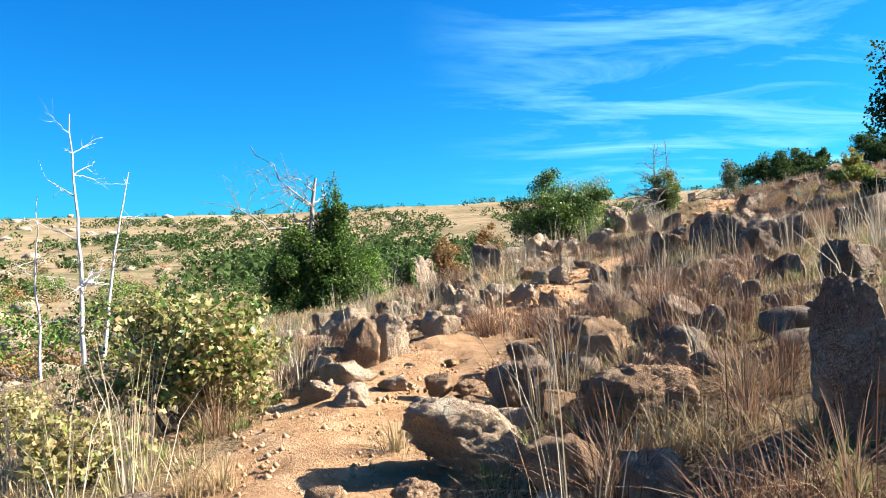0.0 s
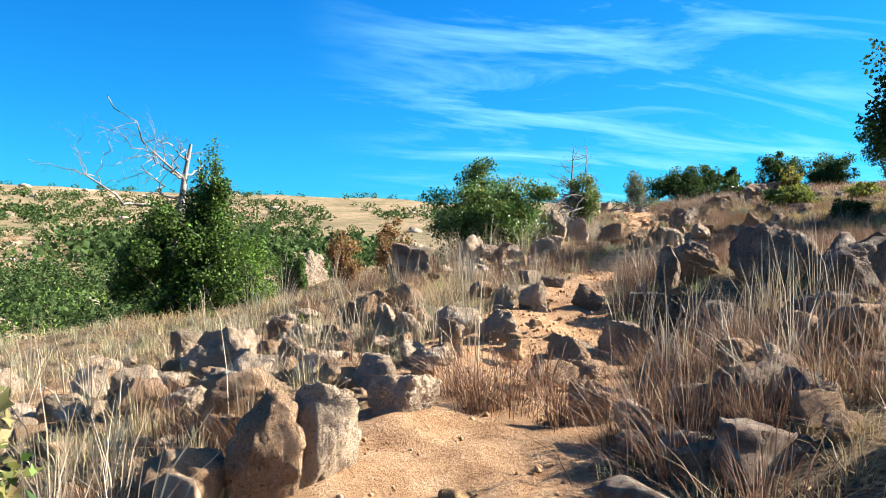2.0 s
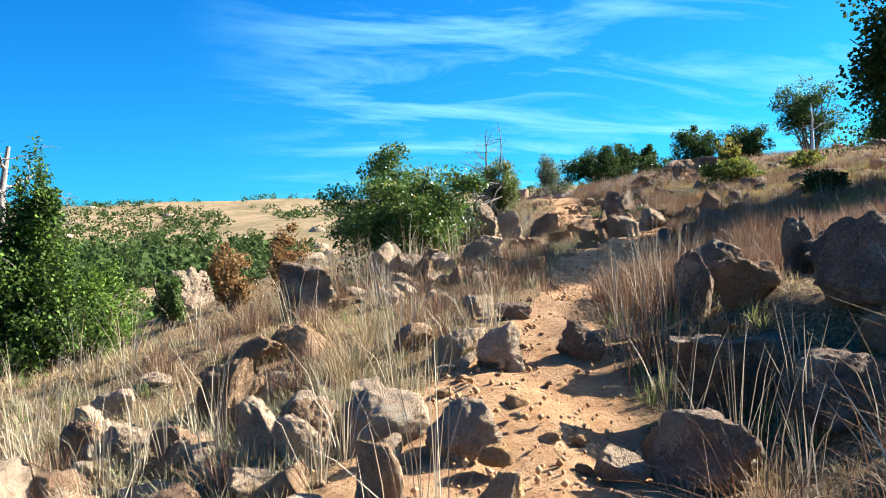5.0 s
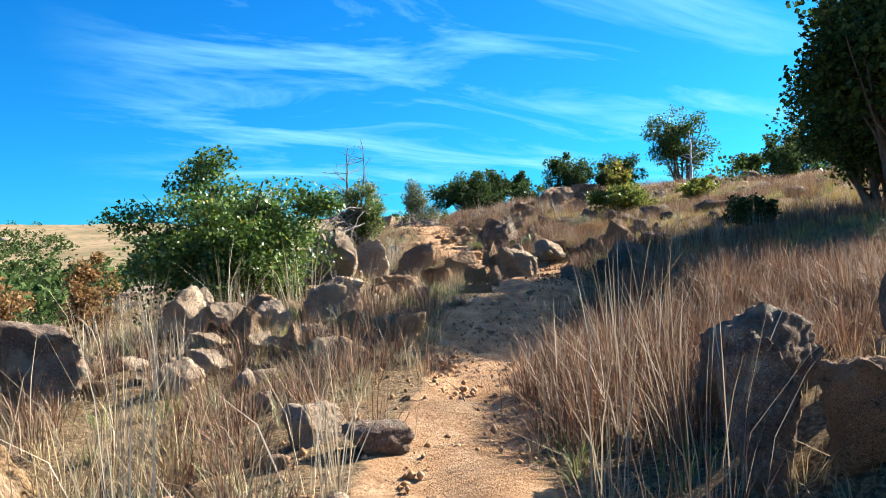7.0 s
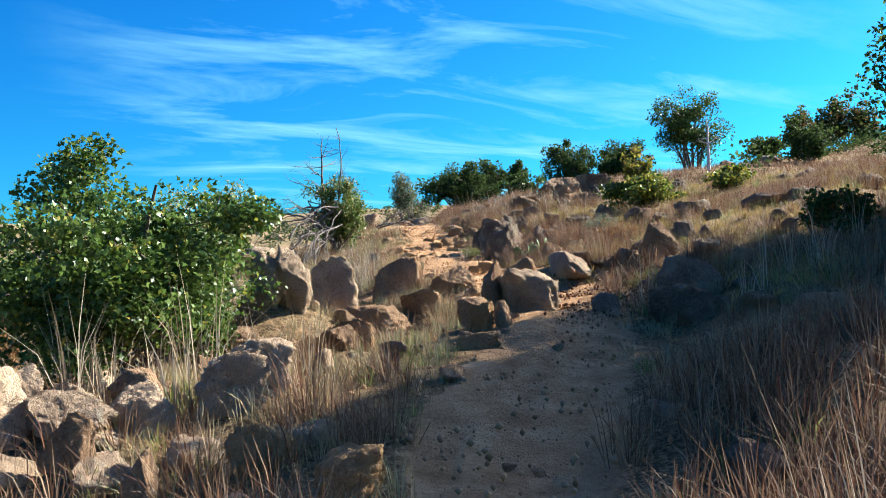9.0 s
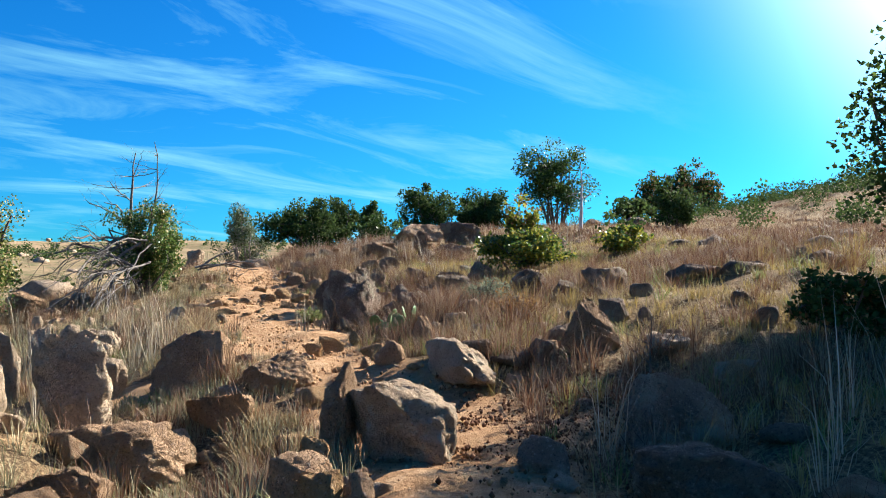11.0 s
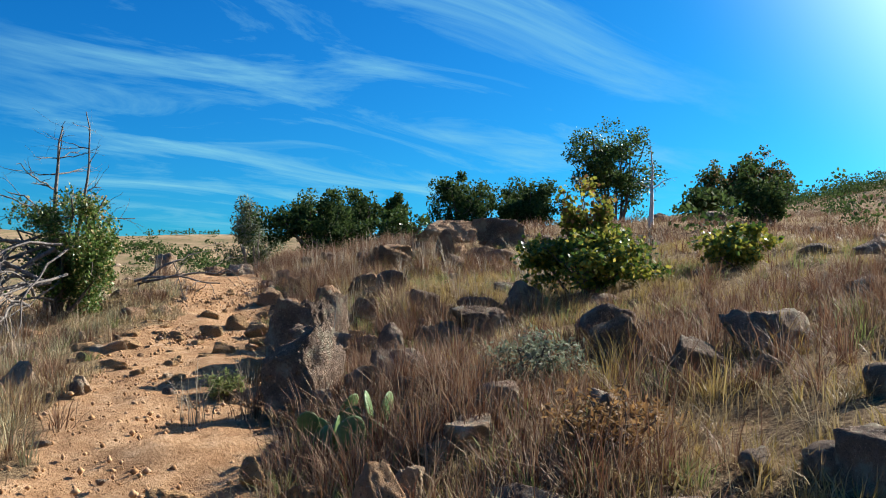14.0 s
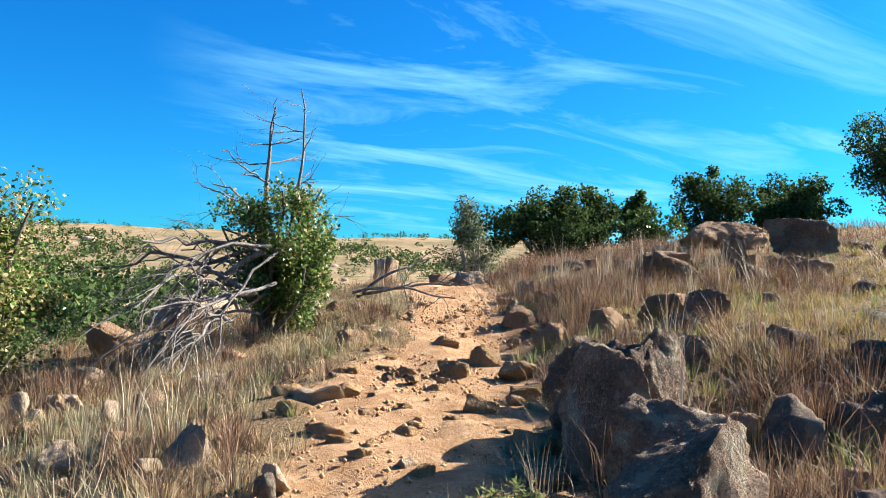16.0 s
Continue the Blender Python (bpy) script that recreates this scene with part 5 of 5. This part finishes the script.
def dead_tree(x, y, height, lean, mat, label, seed, arms=7, thick=0.05, low=0.35, reach=0.4, depth=1, base_z=None, kink=0.3):
    rg = random.Random(seed)
    z0 = gz(x, y) if base_z is None else base_z
    root = tagged(new("dead_tree"), label, "dead tree")
    root.matrix_world = pose(x, y, z0 - 0.05)
    t = Limbs()
    pts, rad = crooked(rg, Vector((0, 0, 0)), Vector((lean * height, 0.3 * lean * height, height)), thick, thick * 0.15, 0.1, 12)
    t.add(pts, rad, 8)
    part("trunk", t.mesh("trunk", mat), root)
    for k in range(arms):
        i = rg.randrange(int(12 * low), 12)
        a = rg.uniform(0, 2 * math.pi)
        lb = Limbs()
        deadwood(lb, rg, pts[i], Vector((math.cos(a), math.sin(a), rg.uniform(-0.1, 0.7))), height * reach * rg.uniform(0.4, 1.0), rad[i] * 0.55, depth, 0.0, 6, kink)
        lb.split("branch", mat, root)
    return root


OAK = "scrub oak bush with glossy green leaves"
shrub("oak_bush", -0.94, 6.65, 1.51, 1.19, OAK_YELLOW, "low oak bush with turning yellow-green leaves", "bush", 1, 9000, 0.05, "oak", 0.0, 11, lobes=40, second=(OAK_GREEN, 0.22, "green leaves"))
shrub("oak_bush", -1.26, 5.45, 0.77, 0.51, OAK_YELLOW, "small oak bush with yellowing leaves", "bush", 2, 2200, 0.045, "oak", 0.03, 7)
shrub("oak_bush", -2.82, 8.02, 1.16, 0.90, OAK_YELLOW, "small oak bush with yellowing leaves", "bush", 3, 1700, 0.05, "oak", 0.03, 7)
shrub("oak_bush", 5.10, 20.32, 3.16, 1.91, OAK_GREEN, "dense scrub oak bush over pale rocks", "bush", 4, 42000, 0.052, "oak", 0.0, 11, lobes=54, peak=(-0.35, 0.62), second=(YELLOW_GREEN, 0.06, "pale turned leaves"))
shrub("oak_bush", 12.01, 32.22, 1.81, 2.13, OAK_GREEN, "dark oak bush growing round dead trunks", "bush", 5, 22000, 0.05, "oak", 0.0, 10, second=(OAK_YELLOW, 0.2, "yellowing leaves"), lobes=36)
shrub("oak_bush", 8.70, 31.63, 2.62, 2.67, OAK_YELLOW, "oak bush with green and tan leaves", "bush", 6, 18000, 0.055, "oak", 0.03, 9, second=(OAK_GREEN, 0.5, "green leaves"), lobes=36)
shrub("oak_tree", 20.65, 40.36, 3.19, 2.40, OAK_DARK, "round dark green oak on the crest", "tree", 7, 14000, 0.085, "plain", 0.02, 9, lobes=40)
shrub("oak_tree", 22.85, 41.59, 2.05, 2.54, OAK_DARK, "round dark green oak on the crest", "tree", 8, 6000, 0.09, "plain", 0.03, 8)
shrub("juniper_tree", 21.36, 46.07, 2.55, 3.42, GREY_GREEN, "thin grey-green juniper on the crest", "tree", 9, 6500, 0.13, "spray", 0.06, 9, bark=DEADWOOD, second=(OAK_DARK, 0.4, "dark sprays"))
shrub("oak_tree", 23.31, 40.19, 1.11, 1.83, OAK_DARK, "small dark oak on the skyline", "tree", 10, 3500, 0.09, "plain", 0.05, 7)
shrub("oak_bush", 22.03, 38.05, 2.05, 1.35, OAK_DARK, "low dark oak on the crest", "bush", 62, 5000, 0.08, "plain", 0.0, 9, second=(OAK_GREEN, 0.4, ""))
shrub("oak_tree", 26.48, 40.92, 2.63, 2.66, OAK_DARK, "spreading oak on the skyline", "tree", 11, 8500, 0.09, "plain", 0.02, 10, lobes=44)
shrub("oak_tree", 29.85, 41.61, 2.74, 2.59, OAK_DARK, "spreading oak on the skyline", "tree", 12, 7000, 0.09, "plain", 0.0, 10, lobes=40)
shrub("oak_tree", 28.34, 39.61, 2.66, 1.97, OAK_DARK, "spreading oak on the skyline", "tree", 13, 6000, 0.1, "plain", 0.0, 10, lobes=40)
shrub("oak_tree", 30.50, 37.82, 3.30, 3.82, OAK_DARK, "upright oak tree beside a dead trunk", "tree", 14, 12000, 0.085, "plain", 0.12, 9, lobes=40, second=(OAK_GREEN, 0.4, ""))
shrub("oak_bush", 15.69, 25.49, 1.83, 0.83, YELLOW_GREEN, "low yellow-green bush on the slope", "bush", 15, 7000, 0.055, "plain", 0.0, 11, lobes=36, second=(OAK_GREEN, 0.5, "green leaves"))
shrub("sapling", 15.82, 25.64, 0.70, 1.43, YELLOW_GREEN, "slender yellowing oak sapling on the slope", "tree", 16, 2200, 0.06, "plain", 0.1, 5, second=(RUST, 0.25, "rusty leaves"))
shrub("oak_bush", 17.72, 25.06, 1.14, 0.56, YELLOW_GREEN, "low yellow-green bush on the slope", "bush", 17, 2500, 0.06, "plain", 0.0, 8, second=(OAK_GREEN, 0.3, ""))
shrub("oak_tree", 59.24, 52.60, 3.85, 4.86, OAK_DARK, "dark oak on the skyline", "tree", 18, 5000, 0.2, "plain", 0.0, 9, lobes=40, second=(RUST, 0.25, "rusty leaves"))
shrub("oak_tree", 61.05, 50.82, 4.67, 5.01, OAK_DARK, "dark oak on the skyline", "tree", 19, 5000, 0.2, "plain", 0.0, 9, lobes=40, second=(RUST, 0.3, "rusty leaves"))
# stands out of view, added and sized only for its shadow across the trail
shrub("oak_tree", 12.10, 16.35, 2.80, 3.95, OAK_DARK, "unseen oak tree added to shade the trail bend", "tree", 65, 30000, 0.08, "plain", 0.1, 12, lobes=70)
shrub("oak_tree", 14.3, 18.0, 3.10, 4.30, OAK_DARK, "oak tree standing against the sun", "tree", 20, 60000, 0.058, "plain", 0.0, 13, lobes=90, second=(OAK_GREEN, 0.25, ""))
shrub("oak_bush", 12.13, 18.76, 0.83, 0.61, OAK_DARK, "dark leafy bush at the foot of the oak", "bush", 21, 5000, 0.05, "plain", 0.0, 8, second=(RUST, 0.15, "rusty leaves"))
shrub("oak_bush", 30.46, 32.17, 2.34, 1.93, OAK_DARK, "low dark oak on the skyline", "bush", 63, 3500, 0.11, "plain", 0.0, 8)
shrub("oak_bush", 32.38, 35.69, 2.34, 1.25, OAK_DARK, "low dark oak on the skyline", "bush", 64, 3000, 0.11, "plain", 0.0, 8)
shrub("juniper_tree", -0.82, 20.52, 2.75, 2.94, JUNIPER, "green oak and juniper thicket on the valley edge", "tree", 23, 40000, 0.06, "plain", 0.0, 11, lobes=50, peak=(0.5, 0.8), second=(OAK_DARK, 0.6, ""))
shrub("juniper_tree", -0.41, 20.81, 1.05, 4.00, JUNIPER, "slender juniper spire on the valley edge", "tree", 24, 12000, 0.08, "spray", 0.0, 7, lobes=40, second=(OAK_DARK, 0.5, ""))
shrub("juniper_tree", 0.28, 21.62, 1.78, 2.18, JUNIPER, "bright green juniper on the valley edge", "tree", 25, 9000, 0.09, "spray", 0.0, 9, lobes=34)
shrub("rust_bush", 2.82, 25.57, 1.20, 1.86, RUST, "small rust-brown oak on the valley slope", "bush", 27, 2800, 0.07, "plain", 0.02, 7)
shrub("rust_bush", 4.29, 27.15, 1.36, 1.79, RUST, "small rust-brown oak on the valley slope", "bush", 28, 2800, 0.07, "plain", 0.02, 7)
shrub("oak_bush", 1.53, 25.00, 0.76, 1.48, OAK_GREEN, OAK, "bush", 26, 3500, 0.06, "plain", 0.0, 7)
shrub("green_weed", 11.45, 25.15, 0.35, 0.29, GREEN_FORB, "yellow-green weed at the trail edge", "plant", 29, 900, 0.04, "spray", 0.02, 8)

# dead trees
dead_tree(12.16, 32.50, 3.18, 0.050, DARKWOOD, "bare dead trunk standing in the oak bush", 31, 12, 0.05, 0.35, 0.24)
dead_tree(11.95, 32.96, 2.93, 0.02, DARKWOOD, "broken grey dead trunk with splayed tips", 32, 16, 0.075, 0.35, 0.3)
dead_tree(24.46, 31.52, 1.94, 0.037, WHITEWOOD, "bleached dead trunk among grass", 33, 4, 0.07, 0.5, 0.25)
dead_tree(-5.40, 18.28, 5.41, 0.022, WHITEWOOD, "tall bleached dead tree on the valley slope", 34, 15, 0.065, 0.35, 0.16)
dead_tree(-5.07, 18.27, 3.87, 0.241, WHITEWOOD, "leaning bleached dead tree on the valley slope", 35, 9, 0.055, 0.35, 0.2)
dead_tree(-6.32, 18.39, 3.78, 0.006, WHITEWOOD, "thin bleached dead tree on the valley slope", 36, 8, 0.04, 0.4, 0.2)
dead_tree(-1.35, 21.46, 4.23, 0.162, DEADWOOD, "twisted grey dead tree over the juniper", 37, 10, 0.2, 0.5, 0.45, 2, kink=0.75)
dead_tree(10.33, 19.24, 0.5, 0.05, BARK, "small bare dead twig plant on stony ground", 38, 9, 0.014, 0.2, 0.55)


def fallen(x, y, z, way, length, radius, seed, droop, label):
    rg = random.Random(seed)
    root = tagged(new("dead_branch"), label, "dead branch")
    root.matrix_world = pose(x, y, gz(x, y))
    for k in range(3):
        lb = Limbs()
        w = Vector(way) + Vector([rg.gauss(0, 0.35) for _ in range(3)])
        deadwood(lb, rg, Vector((0.08 * k, 0.05 * k, z * rg.uniform(0.4, 1.0))), w, length * rg.uniform(0.7, 1.0), 0.7 * radius, 2, droop)
        lb.split("limb", DARKWOOD, root)


fallen(11.91, 32.02, 1.3, (-1, -0.5, 0.15), 2.0, 0.045, 41, 0.35, "tangle of grey dead branches beside the bush")
fallen(11.71, 31.82, 0.8, (-1, -0.9, 0.1), 1.5, 0.03, 42, 0.3, "tangle of grey dead branches beside the bush")
fallen(11.61, 31.62, 1.5, (-1, -0.2, 0.3), 2.1, 0.05, 45, 0.4, "tangle of grey dead branches beside the bush")
fallen(11.51, 32.12, 1.0, (-1, -0.7, 0.35), 2.0, 0.045, 46, 0.4, "tangle of grey dead branches beside the bush")
fallen(11.31, 31.42, 0.6, (-0.6, -1, 0.2), 1.3, 0.035, 47, 0.35, "tangle of grey dead branches beside the bush")
fallen(11.81, 31.52, 1.2, (-1, -0.5, 0.2), 2.1, 0.032, 48, 0.5, "tangle of grey dead branches beside the bush")
fallen(11.81, 32.32, 1.2, (-1, 0.1, 0.3), 2.0, 0.032, 49, 0.45, "tangle of grey dead branches beside the bush")
fallen(12.81, 31.62, 0.5, (1, -0.3, 0.25), 1.5, 0.035, 43, 0.25, "grey dead branch fallen over the grass")
fallen(-5.34, 15.48, 0.25, (-1, 0.3, 0.05), 1.2, 0.02, 44, 0.1, "pale dead branches lying behind the oak bush")


shrub("dry_bush", 12.43, 22.96, 0.8, 0.45, GREY_GREEN, "low grey-green bush among dark rocks", "bush", 72, 1600, 0.04, "spray", 0.0, 9)
shrub("dry_bush", 11.62, 21.68, 0.7, 0.4, RUST, "low rust-brown bush in yellow grass", "bush", 73, 1200, 0.04, "spray", 0.0, 9)


# prickly pears
def prickly_pear(x, y, pads, seed, size=0.1):
    rg = random.Random(seed)
    root = tagged(new("prickly_pear"), "green prickly pear with flat round pads", "cactus")
    root.matrix_world = pose(x, y, gz(x, y))
    co, fa = BALLS[3]
    p = co * np.array([0.8, 0.14, 1.0])
    p[:, 0] *= 1 - 0.25 * (p[:, 2] < 0) * np.abs(p[:, 2])
    me = fast_mesh("pad", p * size, fa, [CACTUS], True)
    for k in range(pads):
        ob = part("pad", me, root)
        s = rg.uniform(0.75, 1.2)
        ob.matrix_basis = pose(rg.uniform(-0.22, 0.22), rg.uniform(-0.15, 0.15), size * s * (0.85 if k < pads * 0.6 else 1.9), rg.uniform(-30, 30), rg.uniform(-35, 35), rg.uniform(-50, 50)) @ Matrix.Diagonal((s, s, s, 1))


prickly_pear(11.41, 23.17, 9, 1, 0.085)
prickly_pear(11.31, 23.37, 7, 2, 0.085)

# ---- the far slopes: scrub and boulders nobody could count ----


def far_scrub(name, label, mats, count, rmin, rmax, azlo, azhi, seed, size, dense):
    r = np.random.RandomState(seed)
    rad = rmin * (rmax / rmin) ** (r.rand(count * 2))
    az = np.radians(r.uniform(azlo, azhi, count * 2))
    x, y = 5 + rad * np.sin(az), 12 + rad * np.cos(az)
    keep = (fbm(x * dense, y * dense, 3, seed) + 0.25 * r.randn(len(x)) > 0.0)
    keep &= np.abs(across(x, y)) > 9
    x, y, rad = x[keep][:count], y[keep][:count], rad[keep][:count]
    M, K = len(x), (170 if rmax < 250 else 26)
    s = size * r.uniform(0.5, 1.35, M)
    d = r.normal(0, 1, (M, K, 3))
    d /= np.linalg.norm(d, axis=2, keepdims=True)
    d *= (0.55 + 0.45 * r.rand(M, K, 1)) * (1 + 0.25 * r.randn(M, K, 1) * 0.6)
    c = d * s[:, None, None] * np.array([1.15, 1.15, 0.85]) + np.stack([x, y, ground(x, y) + 0.6 * s], -1)[:, None]
    me = leaf_mesh(name, c.reshape(-1, 3), 1.0, mats, r, "plain", 0.4)
    co = np.empty(len(me.vertices) * 3, np.float32)
    me.vertices.foreach_get("co", co)
    co = co.reshape(-1, 4, 3)
    cen = c.reshape(-1, 1, 3)
    co = cen + (co - cen) * np.repeat(s, K)[:, None, None] * (0.19 if rmax < 250 else 0.5)
    me.vertices.foreach_set("co", co.astype(np.float32).ravel())
    me.update()
    tagged(new(name, me), label, "shrubs", kind="stuff")


far_scrub("valley_scrub", "dark green scrub oaks over the valley slope", OAK_DARK, 1300, 42, 230, -75, 24, 51, 1.2, 0.03)
far_scrub("valley_edge_scrub", "low green scrub along the valley edge", OAK_DARK, 170, 24, 60, -65, 14, 57, 0.6, 0.06)
far_scrub("hill_scrub", "dark green shrubs dotted over the far hill", OAK_DARK, 6500, 95, 430, -75, 30, 52, 1.45, 0.02)
far_scrub("valley_junipers", "brighter green junipers in the valley", JUNIPER, 160, 38, 140, -70, 15, 53, 1.1, 0.05)
far_scrub("rusty_scrub", "rust-brown shrubs in the valley", RUST, 320, 34, 160, -70, 15, 54, 0.9, 0.05)
far_scrub("hillside_shrubs", "low green shrubs scattered up the hill", OAK_DARK, 700, 22, 150, 42, 110, 55, 0.55, 0.05)
far_scrub("crest_trees", "dark oaks along the crest of the hill", OAK_DARK, 110, 60, 150, 30, 90, 56, 1.0, 0.03)


def far_rocks(name, label, mat, count, rmin, rmax, azlo, azhi, seed, size):
    r = np.random.RandomState(seed)
    rad = rmin * (rmax / rmin) ** r.rand(count)
    az = np.radians(r.uniform(azlo, azhi, count))
    x, y = 5 + rad * np.sin(az), 12 + rad * np.cos(az)
    ok = np.abs(across(x, y)) > 3.5
    x, y, rad = x[ok], y[ok], rad[ok]
    co, fa = BALLS[2]
    s = size * r.uniform(0.3, 1.3, len(x)) ** 1.6 * (rad / rmin) ** 0.35
    v = co[None] * (1 + 0.3 * r.randn(len(x), len(co), 1) * 0.5) * s[:, None, None] * np.array([1.2, 1, 0.65]) + np.stack([x, y, ground(x, y) + 0.1 * s], -1)[:, None]
    me = fast_mesh(name, v, (fa[None] + len(co) * np.arange(len(x))[:, None, None]).reshape(-1, 3), [mat])
    tagged(new(name, me), label, "rocks", kind="stuff")


far_rocks("valley_rocks", "pale granite rocks across the valley slope", GRANITE_PALE, 900, 25, 420, -75, 22, 61, 0.55)
far_rocks("hill_rocks", "grey granite rocks up the grassy hill", GRANITE_GREY_SHADED, 420, 12, 140, 35, 110, 62, 0.17)
